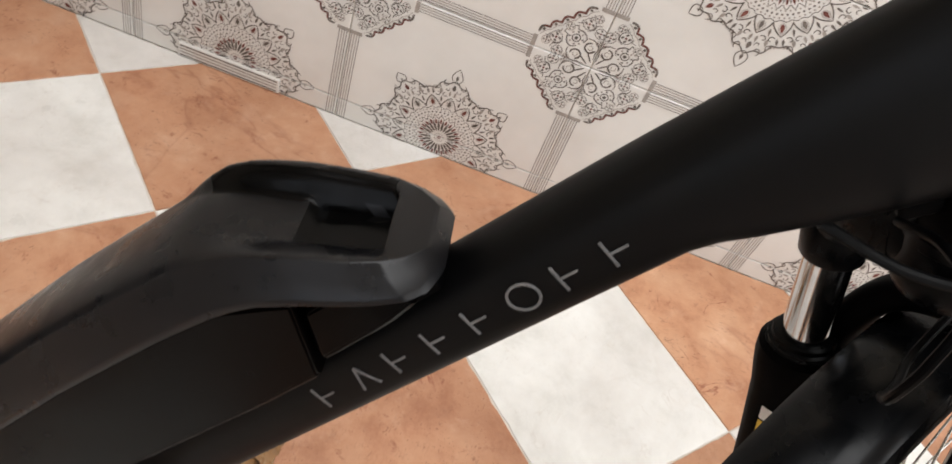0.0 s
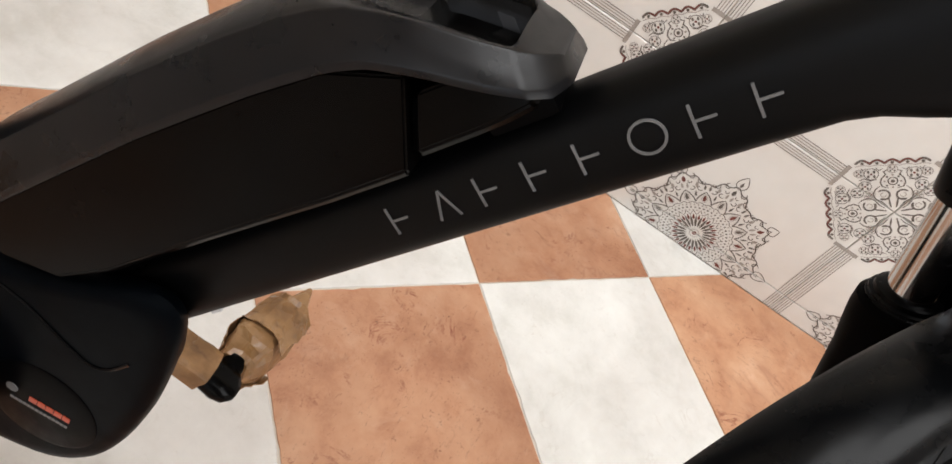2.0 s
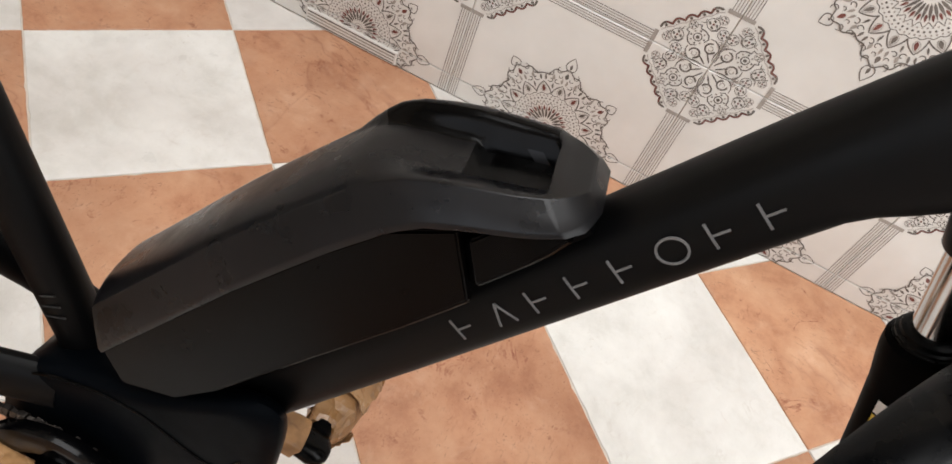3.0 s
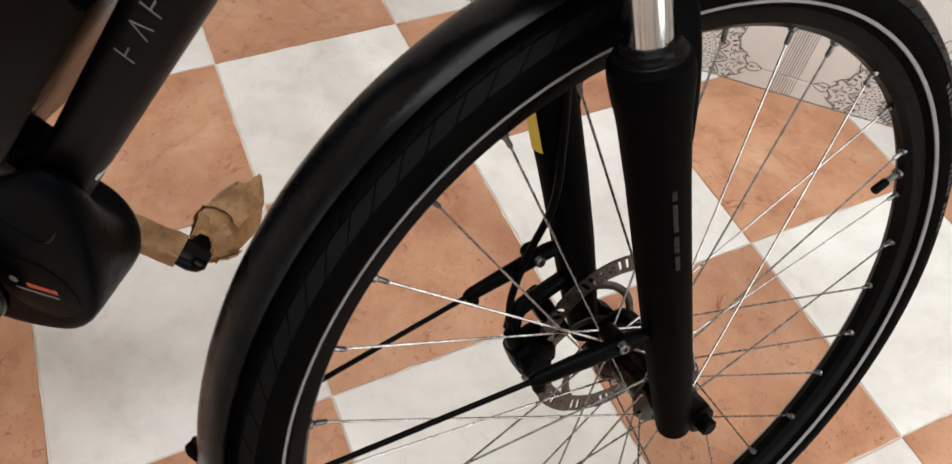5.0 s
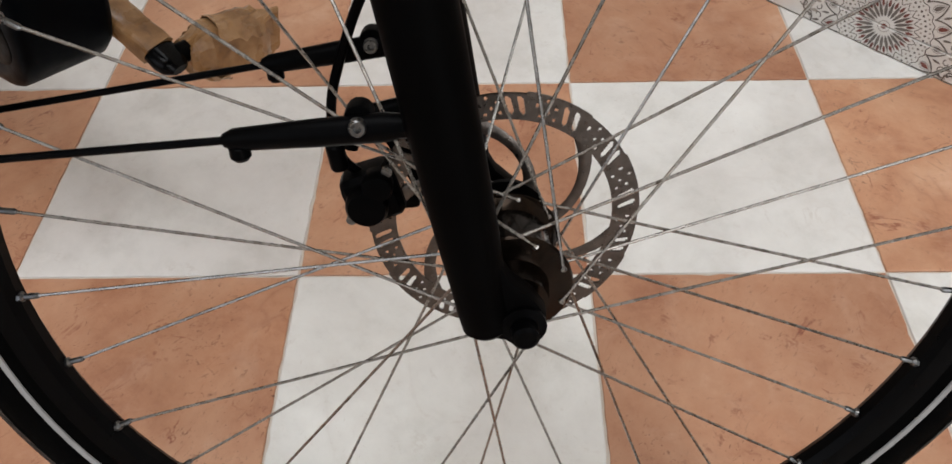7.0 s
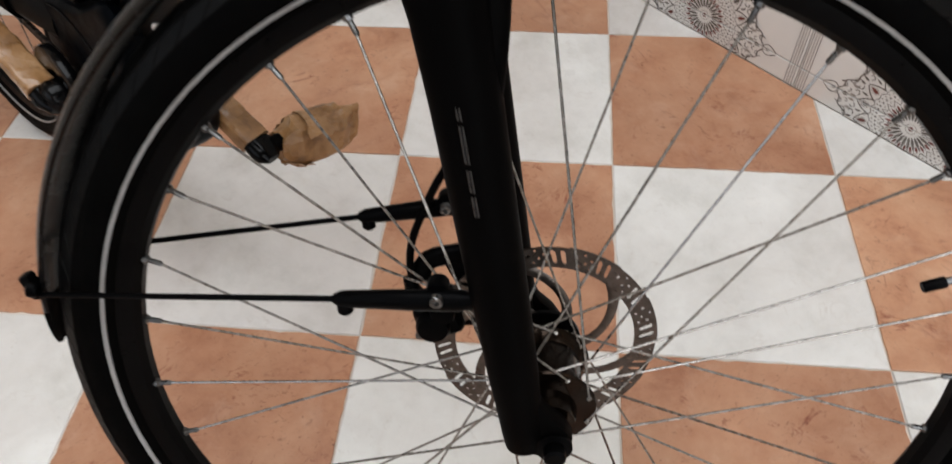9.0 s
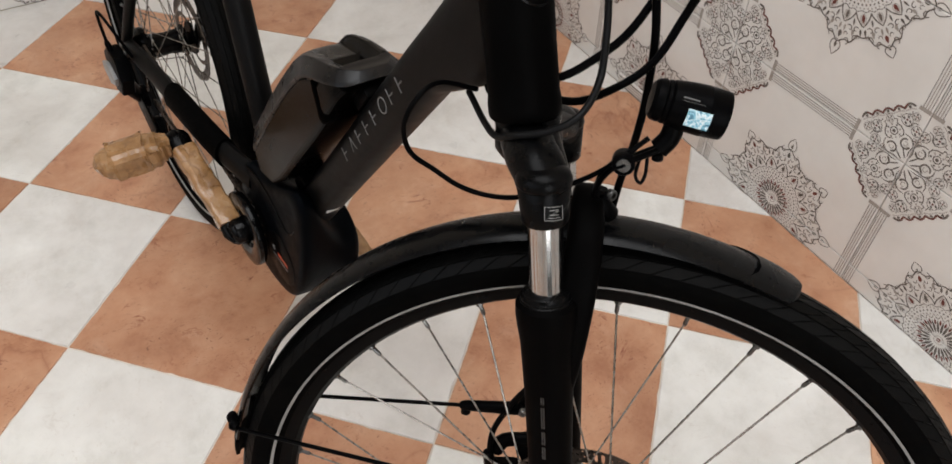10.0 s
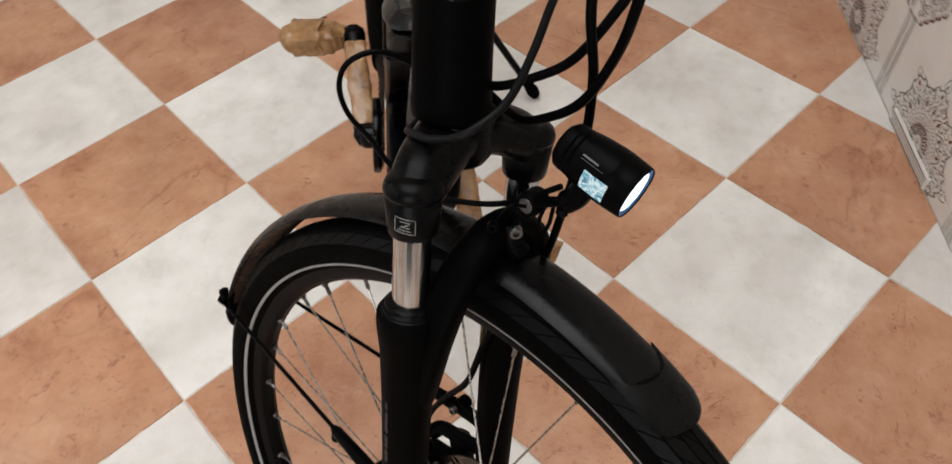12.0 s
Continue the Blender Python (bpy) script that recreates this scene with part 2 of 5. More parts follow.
def part(name, bm, mat, parent, label="", m=None, sharp=35):
    ob = mesh_object(name, bm, mat, sharp)
    ob.parent = parent
    if m is not None:
        ob.matrix_basis = m
    return tagged(ob, label) if label else ob


def again(name, ob, parent, m):
    """Another object on the same mesh."""
    o = new(name, ob.data)
    o.parent, o.matrix_basis = parent, m
    if "label" in ob:
        o["label"] = ob["label"]
    return o


def smooth_path(points, steps=8):
    """A Catmull-Rom line through the points."""
    p = [Vector(q) for q in points]
    p = [2 * p[0] - p[1]] + p + [2 * p[-1] - p[-2]]
    out = []
    for k in range(1, len(p) - 2):
        for s in range(steps):
            t = s / steps
            a, b, c, d = p[k - 1:k + 3]
            out.append(0.5 * (2 * b + (c - a) * t + (2 * a - 5 * b + 4 * c - d) * t * t + (3 * b - 3 * c + d - a) * t ** 3))
    out.append(p[-2])
    return out


def sweep(bm, path, radii, segs=12, flat=(1.0, 1.0), up=(0, 0, 1), power=2.0, mat=0):
    """A tube along a path; radii one number or one for each point, flat: its two half-axes' factors (side, up)."""
    path = [Vector(p) for p in path]
    n = len(path)
    radii = [radii] * n if isinstance(radii, (int, float)) else radii
    flats = flat if isinstance(flat, list) else [flat] * n
    rings, side = [], None
    for k, p in enumerate(path):
        d = (path[min(k + 1, n - 1)] - path[max(k - 1, 0)]).normalized()
        if side is None:
            side = d.cross(Vector(up))
            if side.length < 1e-4:
                side = d.cross(Vector((1, 0, 0)))
        side = (side - d * side.dot(d)).normalized()
        over = side.cross(d)
        ring = []
        for s in range(segs):
            a = 2 * math.pi * s / segs
            ca, sa = math.cos(a), math.sin(a)
            ca, sa = math.copysign(abs(ca) ** (2 / power), ca), math.copysign(abs(sa) ** (2 / power), sa)
            ring.append(bm.verts.new(p + radii[k] * (side * ca * flats[k][0] + over * sa * flats[k][1])))
        rings.append(ring)
    for a, b in zip(rings, rings[1:]):
        for s in range(segs):
            f = bm.faces.new((a[s], a[(s + 1) % segs], b[(s + 1) % segs], b[s]))
            f.material_index = mat
    for ring, flip in ((rings[0], False), (rings[-1], True)):
        f = bm.faces.new(ring if not flip else ring[::-1])
        f.material_index = mat
    return bm


def lathe(bm, profile, segs=24, origin=(0, 0, 0), axis=(0, 0, 1), mat=0):
    """Turns (radius, height) pairs round an axis; ends are closed."""
    axis, origin = Vector(axis).normalized(), Vector(origin)
    q = axis.to_track_quat("Z", "Y").to_matrix()
    rings = []
    for r, h in profile:
        if r < 1e-6:
            rings.append([bm.verts.new(origin + q @ Vector((0, 0, h)))])
        else:
            rings.append([bm.verts.new(origin + q @ Vector((r * math.cos(2 * math.pi * s / segs), r * math.sin(2 * math.pi * s / segs), h))) for s in range(segs)])
    for a, b in zip(rings, rings[1:]):
        for s in range(segs):
            e = (s + 1) % segs
            if len(a) == 1 and len(b) == 1:
                continue
            if len(a) == 1:
                f = bm.faces.new((a[0], b[e], b[s]))
            elif len(b) == 1:
                f = bm.faces.new((a[s], a[e], b[0]))
            else:
                f = bm.faces.new((a[s], a[e], b[e], b[s]))
            f.material_index = mat
    if len(rings[0]) > 1:
        bm.faces.new(rings[0][::-1]).material_index = mat
    if len(rings[-1]) > 1:
        bm.faces.new(rings[-1]).material_index = mat
    return bm


def ring(bm, major, section, segs=96, mat=0):
    """Turns a closed (radius offset, y) section round the y axis at a major radius."""
    rows = []
    for k in range(segs):
        a = 2 * math.pi * k / segs
        rows.append([bm.verts.new(((major + r) * math.cos(a), y, (major + r) * math.sin(a))) for r, y in section])
    m = len(section)
    for k in range(segs):
        p, q = rows[k], rows[(k + 1) % segs]
        for s in range(m):
            bm.faces.new((p[s], q[s], q[(s + 1) % m], p[(s + 1) % m])).material_index = mat
    bmesh.ops.recalc_face_normals(bm, faces=bm.faces)
    return bm


def prism(bm, poly, y0, y1, bevel=0.0, segments=2, taper=1.0):
    """An (x, z) outline made solid from y0 to y1."""
    cx, cz = sum(p[0] for p in poly) / len(poly), sum(p[1] for p in poly) / len(poly)
    a = [bm.verts.new((x, y0, z)) for x, z in poly]
    b = [bm.verts.new((cx + (x - cx) * taper, y1, cz + (z - cz) * taper)) for x, z in poly]
    made = [bm.faces.new(a), bm.faces.new(b[::-1])]
    n = len(poly)
    for k in range(n):
        made.append(bm.faces.new((a[k], b[k], b[(k + 1) % n], a[(k + 1) % n])))
    bmesh.ops.recalc_face_normals(bm, faces=made)
    if bevel:
        edges = {e for f in made[:2] for e in f.edges}
        bmesh.ops.bevel(bm, geom=list(edges), offset=bevel, segments=segments, affect="EDGES", profile=0.6)
    return bm


def block(bm, size, m=Matrix(), bevel=0.0, segments=2):
    r = bmesh.ops.create_cube(bm, size=1.0, matrix=m @ Matrix.Diagonal((*size, 1)))
    if bevel:
        edges = {e for v in r["verts"] for e in v.link_edges}
        bmesh.ops.bevel(bm, geom=list(edges), offset=bevel, segments=segments, affect="EDGES", profile=0.6)
    return bm


def crumple(bm, amount, scale, seed):
    for v in bm.verts:
        d = noise.noise_vector(v.co * scale + Vector((seed, seed * 1.7, 0))) + 0.5 * noise.noise_vector(v.co * scale * 2.7 + Vector((0, seed, 3)))
        v.co += d * amount


B = bmesh.new

# ---- room ----
GRID = 0.338                      # floor tile with its joint
WALL_Y, WALL_X = 0.3633, -1.72    # faces of the two tiled walls
EAST, SOUTH, TOP = 2.4, -2.6, 2.7

ground = tagged(mesh_object("floor", block(B(), (EAST - WALL_X + 0.3, WALL_Y - SOUTH + 0.3, 0.1), pose((EAST + WALL_X) / 2, (WALL_Y + SOUTH) / 2, -0.0525)), M_GROUT),
                "checkered floor of white and terracotta marble tiles with thin joints", "floor", kind="structure")


def clip(poly, n, d):
    """Keeps the part of a 2D outline where n.p <= d."""
    out = []
    for p, q in zip(poly, poly[1:] + poly[:1]):
        a, b = n[0] * p[0] + n[1] * p[1] - d, n[0] * q[0] + n[1] * q[1] - d
        if a <= 0:
            out.append(p)
        if a * b < 0:
            t = a / (a - b)
            out.append((p[0] + (q[0] - p[0]) * t, p[1] + (q[1] - p[1]) * t))
    return out


def tile_mesh(poly, thick=0.008, edge=0.0014, wear=0.0):
    """A flat piece with a small worn chamfer round its upper edge, its face at z = 0."""
    bm = B()
    if wear:
        rng = random.Random(len(poly) * 7 + int(1e5 * abs(poly[0][0])))
        cut = []
        for (x0, y0), (x1, y1) in zip(poly, poly[1:] + poly[:1]):
            steps = max(1, int(math.hypot(x1 - x0, y1 - y0) / 0.013))
            ux, uy = (y1 - y0), -(x1 - x0)
            long = math.hypot(ux, uy) or 1.0
            for k in range(steps):
                t = k / steps
                q = 0.0 if k == 0 else rng.uniform(-wear, wear * 0.35) - (wear * rng.uniform(1, 3) if rng.random() < 0.10 else 0)
                cut.append((x0 + (x1 - x0) * t + ux / long * q, y0 + (y1 - y0) * t + uy / long * q))
        poly = cut
    cx, cy = sum(p[0] for p in poly) / len(poly), sum(p[1] for p in poly) / len(poly)
    r = max(math.hypot(x - cx, y - cy) for x, y in poly)
    k = 1 - edge / r
    low = [bm.verts.new((x, y, -thick)) for x, y in poly]
    mid = [bm.verts.new((x, y, -edge * 0.6)) for x, y in poly]
    up = [bm.verts.new((cx + (x - cx) * k, cy + (y - cy) * k, 0)) for x, y in poly]
    for a, b in ((low, mid), (mid, up)):
        for s in range(len(poly)):
            e = (s + 1) % len(poly)
            bm.faces.new((a[s], a[e], b[e], b[s]))
    bm.faces.new(up)
    bmesh.ops.recalc_face_normals(bm, faces=bm.faces)
    return bm


def floor_tiles():
    rng = random.Random(4)
    h, joint = GRID / 2, 0.0011
    full = {}
    c45 = math.sqrt(0.5)
    for i in range(-14, 14):
        for j in range(-14, 14):
            cx, cy = (i + 0.5 - j - 0.5) * GRID * c45, (i + j + 1) * GRID * c45
            if not (WALL_X - 0.3 < cx < EAST + 0.3 and SOUTH - 0.3 < cy < WALL_Y + 0.3):
                continue
            s = h - joint
            corners = [((x - y) * c45, (x + y) * c45) for x, y in ((-s, -s), (s, -s), (s, s), (-s, s))]
            poly = corners
            for n, d in (((0, 1), WALL_Y - cy), ((-1, 0), cx - WALL_X), ((1, 0), EAST - cx), ((0, -1), cy - SOUTH)):
                poly = clip(poly, n, d) if len(poly) > 2 else poly
            if len(poly) < 3 or max(math.dist(p, poly[0]) for p in poly) < 0.01:
                continue
            white = (i + j) % 2 == 1
            whole = len(poly) == 4 and all(math.dist(p, q) < 1e-9 for p, q in zip(poly, corners))
            name = "white_floor_tile" if white else "terracotta_floor_tile"
            # each piece lies a hair out of level, as laid by hand
            m = pose(cx, cy, rng.uniform(-0.0004, 0.0004), rng.uniform(-0.05, 0.05), rng.uniform(-0.05, 0.05), 0)
            if whole and white in full:
                again(name, full[white], ground, m @ pose(0, 0, 0, 0, 0, 90 * rng.randrange(4)))
                continue
            ob = part(name, tile_mesh(poly, wear=0.0006), M_WHITE if white else M_TERRA, ground, m=m)
            if whole:
                full[white] = ob


# ---- printed wall tiles ----


def stroke(bm, pts, width, mat, y=0.0):
    """A flat line of the given width on the tile's face."""
    pts = [Vector((p[0], 0, p[1])) for p in pts]
    a, b = [], []
    n = len(pts)
    for k, p in enumerate(pts):
        d = pts[min(k + 1, n - 1)] - pts[max(k - 1, 0)]
        if d.length < 1e-9:
            d = Vector((1, 0, 0))
        d.normalize()
        s = Vector((-d.z, 0, d.x)) * width / 2
        taper = 0.55 if k in (0, n - 1) else 1.0
        a.append(bm.verts.new(p + s * taper + Vector((0, y, 0))))
        b.append(bm.verts.new(p - s * taper + Vector((0, y, 0))))
    for k in range(n - 1):
        bm.faces.new((a[k], a[k + 1], b[k + 1], b[k])).material_index = mat


def patch(bm, pts, mat, y=0.0):
    bm.faces.new([bm.verts.new((x, y, z)) for x, z in pts]).material_index = mat


def polar(c, r, a):
    return (c[0] + r * math.cos(a), c[1] + r * math.sin(a))


def curl(c, r, a0, turn, steps=11, inner=0.25):
    """A small spiral."""
    return [polar(c, r * (1 - (1 - inner) * k / (steps - 1)), a0 + turn * k / (steps - 1)) for k in range(steps)]


def leaf(c, r0, r1, a, half, steps=7):
    """A drop-shaped outline along the direction a, from radius r0 to r1."""
    left, right = [], []
    for k in range(steps):
        t = k / (steps - 1)
        r, w = r0 + (r1 - r0) * t, half * math.sin(math.pi * min(1, t ** 0.75)) if 0 < t < 1 else 0
        left.append(polar(c, r, a + w / max(r, 1e-6)))
        right.append(polar(c, r, a - w / max(r, 1e-6)))
    return left, right


def rosette(bm, c):
    y1, y2 = -0.0006, -0.0009
    tau = 2 * math.pi

    def drop(r0, r1, a, half, mat, y):
        l, r = leaf(c, r0, r1, a, half)
        patch(bm, l + r[-2:0:-1], mat, y)

    patch(bm, [polar(c, 0.0042, tau * k / 12) for k in range(12)], 3, y1)
    stroke(bm, [polar(c, 0.0085, tau * k / 24) for k in range(25)], 0.0011, 2, y1)
    for k in range(24):             # dark rays between pale petals
        a = tau * k / 24
        drop(0.014, 0.041, a, 0.0023, 1, y1)
        drop(0.030, 0.0425, a + tau / 48, 0.0021, 3, y1)
        stroke(bm, [polar(c, 0.0455 - 0.0035 * math.cos(math.pi * s / 4), a + tau / 48 * s / 4) for s in range(-4, 5)], 0.0012, 1, y1)
    for r, n, size, mat in ((0.0505, 48, 0.0016, 2), (0.0565, 48, 0.0019, 1), (0.0622, 56, 0.0016, 2)):
        for k in range(n):
            a = tau * (k + (0.5 if r > 0.055 else 0)) / n
            patch(bm, [polar(polar(c, r, a), size, b * tau / 6) for b in range(6)], mat, y1)
    stroke(bm, [polar(c, 0.0668 + 0.0014 * math.cos(28 * tau * k / 224), tau * k / 224) for k in range(225)], 0.0013, 1, y1)
    for k in range(16):             # ring of drop-shaped leaves in pointed arches
        a, w = tau * k / 16, tau / 32
        for sg in (1, -1):
            stroke(bm, [polar(c, 0.0690 + 0.0235 * (s / 8) ** 1.6, a + sg * w * (1 - (s / 8) ** 2.2)) for s in range(9)], 0.0022, 1, y1)
        drop(0.0715, 0.0865, a, 0.0033, 3 if k % 2 else 1, y1)
        stroke(bm, leaf(c, 0.0700, 0.0890, a, 0.0052)[0], 0.0010, 2, y2)
        stroke(bm, leaf(c, 0.0700, 0.0890, a, 0.0052)[1], 0.0010, 2, y2)
        b = a + w
        drop(0.0800, 0.0930, b, 0.0018, 1, y2)
        for sg in (1, -1):
            stroke(bm, curl(polar(c, 0.0985, b + sg * 0.060), 0.0062, b + sg * 2.2, sg * 4.4), 0.0017, 1, y1)
            drop(0.0955, 0.1080, a + sg * 0.045, 0.0021, 1 if k % 2 else 2, y2)
            stroke(bm, curl(polar(c, 0.1100, a + sg * 0.105), 0.0050, a - sg * 1.0, -sg * 4.0), 0.0014, 1, y2)
    # star-shaped border with eight tips
    border = []
    for k in range(321):
        a = tau * k / 320
        border.append(polar(c, 0.1065 + 0.019 * abs(math.cos(4 * a)) ** 1.4 + 0.0030 * math.cos(32 * a), a))
    stroke(bm, border, 0.0023, 1, y2)
    for k in range(8):
        a = tau * k / 8
        tip = 0.155 if k % 2 == 0 else 0.146
        for line in leaf(c, 0.1245, tip, a, 0.0098):
            stroke(bm, line, 0.0017, 1, y1)
        drop(0.1300, tip - 0.0130, a, 0.0026, 1, y1)
        drop(0.1080, 0.1215, a, 0.0036, 3 if k % 2 else 1, y1)
        for sg in (1, -1):
            stroke(bm, curl(polar(c, 0.1205, a + sg * 0.120), 0.0075, a + sg * 0.4, sg * 4.4), 0.0016, 1, y2)
            stroke(bm, curl(polar(c, 0.1120, a + sg * 0.270), 0.0065, a - sg * 0.6, -sg * 4.4), 0.0016, 1, y2)
            drop(0.0985, 0.1110, a + sg * 0.205, 0.0028, 2, y1)


def medallion(bm, c):
    y1, y2 = -0.0006, -0.0009
    p, q = 0.101, 0.029
    for sx in (1, -1):
        for sz in (1, -1):
            out, along = Vector((sx, sz)).normalized(), Vector((sx, -sz)).normalized()

            def put(d, e):
                """A point d out along the quarter's diagonal and e across it."""
                v = out * d + along * e
                return (c[0] + v.x, c[1] + v.y)

            def lines(pts, width, mat, y=y1):
                for sg in (1, -1):
                    stroke(bm, [put(d, sg * e) for d, e in pts], width, mat, y)

            def dot(d, e, r, mat, y=y2, squash=1.0):
                patch(bm, [put(d + r * math.cos(k * math.pi / 4), e + r * squash * math.sin(k * math.pi / 4)) for k in range(8)], mat, y)

            rim, half = 0.0905, 0.0509
            wave = [(rim + 0.0062 * abs(math.sin(math.pi * 5 * k / 70)), -half + 2 * half * k / 70) for k in range(71)]
            stroke(bm, [put(d, e) for d, e in wave], 0.0040, 1, y1)
            stroke(bm, [put(d + 0.0004, e) for d, e in wave[8:-8]], 0.0024, 3, y2)
            stroke(bm, [put(rim - 0.0046 + 0.0022 * abs(math.sin(math.pi * 5 * k / 70)), -half + 2 * half * k / 70) for k in range(71)], 0.0011, 2, y1)
            for k in range(5):
                dot(rim + 0.0012, -half + 2 * half * (k + 0.5) / 5, 0.0026, 1)
            # pair of hooks round the middle
            lines([(0.010, 0.0035), (0.018, 0.0050), (0.026, 0.0062)] + [(0.0335 + 0.0088 * math.cos(a), 0.0135 + 0.0088 * math.sin(a)) for a in [2.6 + 0.38 * k for k in range(13)]], 0.0030, 1)
            lines([(0.0335 + 0.0040 * math.cos(0.7 * k), 0.0135 + 0.0040 * math.sin(0.7 * k)) for k in range(8)], 0.0014, 2)
            lines([(0.012, 0.0085), (0.020, 0.0150), (0.026, 0.0240), (0.034, 0.0275), (0.044, 0.0245), (0.050, 0.0180)], 0.0020, 1)
            # ringed flower with dots
            stroke(bm, [put(0.0585 + 0.0066 * math.cos(0.35 * k), 0.0066 * math.sin(0.35 * k)) for k in range(19)], 0.0019, 1, y1)
            dot(0.0585, 0.0, 0.0032, 1)
            for k in range(8):
                dot(0.0585 + 0.0112 * math.cos(k * 0.785), 0.0112 * math.sin(k * 0.785), 0.0018, 1 if k % 2 else 2)
            lines([(0.046, 0.006), (0.049, 0.0145), (0.056, 0.0172), (0.064, 0.0150), (0.0705, 0.0095), (0.0760, 0.0125), (0.0790, 0.0060)], 0.0022, 1)
            # flowers beside it and under the rim
            for d, e, r in ((0.0500, 0.0385, 0.0052), (0.0720, 0.0290, 0.0058), (0.0735, 0.0462, 0.0040), (0.0800, 0.0, 0.0040), (0.0350, 0.0300, 0.0030)):
                for sg in ((1, -1) if e else (1,)):
                    for k in range(4):
                        a = 0.785 + k * 1.571
                        dot(d + r * math.cos(a), sg * e + r * math.sin(a), r * 0.52, 1, y2, 0.62)
                    dot(d, sg * e, r * 0.34, 3 if e else 1)
                    stroke(bm, [put(d + 1.75 * r * math.cos(0.5 * k), sg * e + 1.75 * r * math.sin(0.5 * k)) for k in range(14)], 0.0012, 1 if r > 0.004 else 2, y1)
            lines([(0.0620, 0.0220), (0.0600, 0.0310), (0.0645, 0.0390), (0.0605, 0.0465)], 0.0019, 1)
            lines([(0.0815, 0.0130), (0.0780, 0.0185), (0.0830, 0.0225)], 0.0018, 1)
            lines([(0.0820, 0.0360), (0.0790, 0.0400), (0.0835, 0.0430)], 0.0018, 1)


TILE_W, TILE_H = 0.40, 0.25


def decorated_tile(low=0.0):
    """A glazed tile, its rosette at the middle of the upper edge and quarter medallions in the lower corners; low: where it is cut off below."""
    bm = B()
    for cx in (-0.2, 0.2):
        medallion(bm, (cx, 0.0))
    rosette(bm, (0.0, TILE_H))
    for sx in (1, -1):
        for k in range(4):          # fine lines of the upright band
            x = sx * (0.2 - 0.0045 - 0.0045 * k)
            stroke(bm, [(x, 0.104), (x, 0.300)], 0.0021 if k in (0, 3) else 0.0028, 2 if k in (1, 2) else 1, -0.0006)
        patch(bm, [(sx * 0.2, 0.099), (sx * 0.1775, 0.099), (sx * 0.1775, 0.106), (sx * 0.2, 0.106)], 2, -0.0009)
        patch(bm, [(sx * 0.101, 0), (sx * 0.101, 0.0225), (sx * 0.094, 0.0225), (sx * 0.094, 0)], 2, -0.0009)
    for k in range(4):              # and of the level one
        z = 0.0045 + 0.0045 * k
        stroke(bm, [(-0.098, z), (0.098, z)], 0.0021 if k in (0, 3) else 0.0028, 2 if k in (1, 2) else 1, -0.0006)
    g = 0.0009
    for co, no in (((-0.2 + g, 0, 0), (-1, 0, 0)), ((0.2 - g, 0, 0), (1, 0, 0)), ((0, 0, TILE_H - g), (0, 0, 1)), ((0, 0, low + g), (0, 0, -1))):
        bmesh.ops.bisect_plane(bm, geom=bm.verts[:] + bm.edges[:] + bm.faces[:], plane_co=co, plane_no=no, clear_outer=True)
    for f in bm.faces:
        f.normal_update()
        if f.normal.y > 0:
            f.normal_flip()
    # the tile's own body, its face at y = 0
    z0, z1, x1, e = low + g, TILE_H - g, 0.2 - g, 0.0012
    back = [bm.verts.new((x, 0.008, z)) for x, z in ((-x1, z0), (x1, z0), (x1, z1), (-x1, z1))]
    mid = [bm.verts.new((x, e, z)) for x, z in ((-x1, z0), (x1, z0), (x1, z1), (-x1, z1))]
    face = [bm.verts.new((x, 0, z)) for x, z in ((-x1 + e, z0 + e), (x1 - e, z0 + e), (x1 - e, z1 - e), (-x1 + e, z1 - e))]
    for a, b in ((back, mid), (mid, face)):
        for s in range(4):
            bm.faces.new((a[s], a[(s + 1) % 4], b[(s + 1) % 4], b[s])).material_index = 0
    bm.faces.new(face).material_index = 0
    return bm


MATS_TILE = [M_GLAZE, M_INK, M_SOFTINK, M_REDINK]
JOINT_Z = 0.041        # first level joint over the floor


def tile_wall(wall, m, x_first, count, rows, skip=()):
    """Rows of printed tiles on a wall; m places the wall's face (x along it, -y into the room)."""
    base = None
    cut = None
    for k in range(count):
        x = x_first + TILE_W * k
        for r in range(-1, rows):
            z = JOINT_Z + TILE_H * r
            if r == -1:
                if k in skip:
                    continue
                low = -z
                at = m @ pose(x, 0, z)
                if cut is None:
                    cut = part("cut_wall_tile", decorated_tile(low), MATS_TILE, wall, m=at)
                else:
                    again("cut_wall_tile", cut, wall, at)
                continue
            at = m @ (pose(x, 0, z) if r % 2 else pose(x, 0, z + TILE_H, 0, 180, 0))
            if base is None:
                base = part("printed_wall_tile", decorated_tile(), MATS_TILE, wall, m=at)
            else:
                again("printed_wall_tile", base, wall, at)


def wall_slab(name, x0, x1, y0, y1, z0, z1, mat, label):
    return tagged(mesh_object(name, block(B(), (x1 - x0, y1 - y0, z1 - z0), pose((x0 + x1) / 2, (y0 + y1) / 2, (z0 + z1) / 2)), mat), label, "wall", kind="structure")


wall_north = wall_slab("wall_north", WALL_X - 0.2, EAST + 0.2, WALL_Y + 0.006, WALL_Y + 0.2, -0.1, TOP, M_WGROUT, "wall clad in cream tiles printed with brown medallions and rosettes")
wall_west = wall_slab("wall_west", WALL_X - 0.2, WALL_X - 0.006, SOUTH - 0.2, WALL_Y + 0.006, -0.1, TOP, M_WGROUT, "end wall clad in the same printed cream tiles")
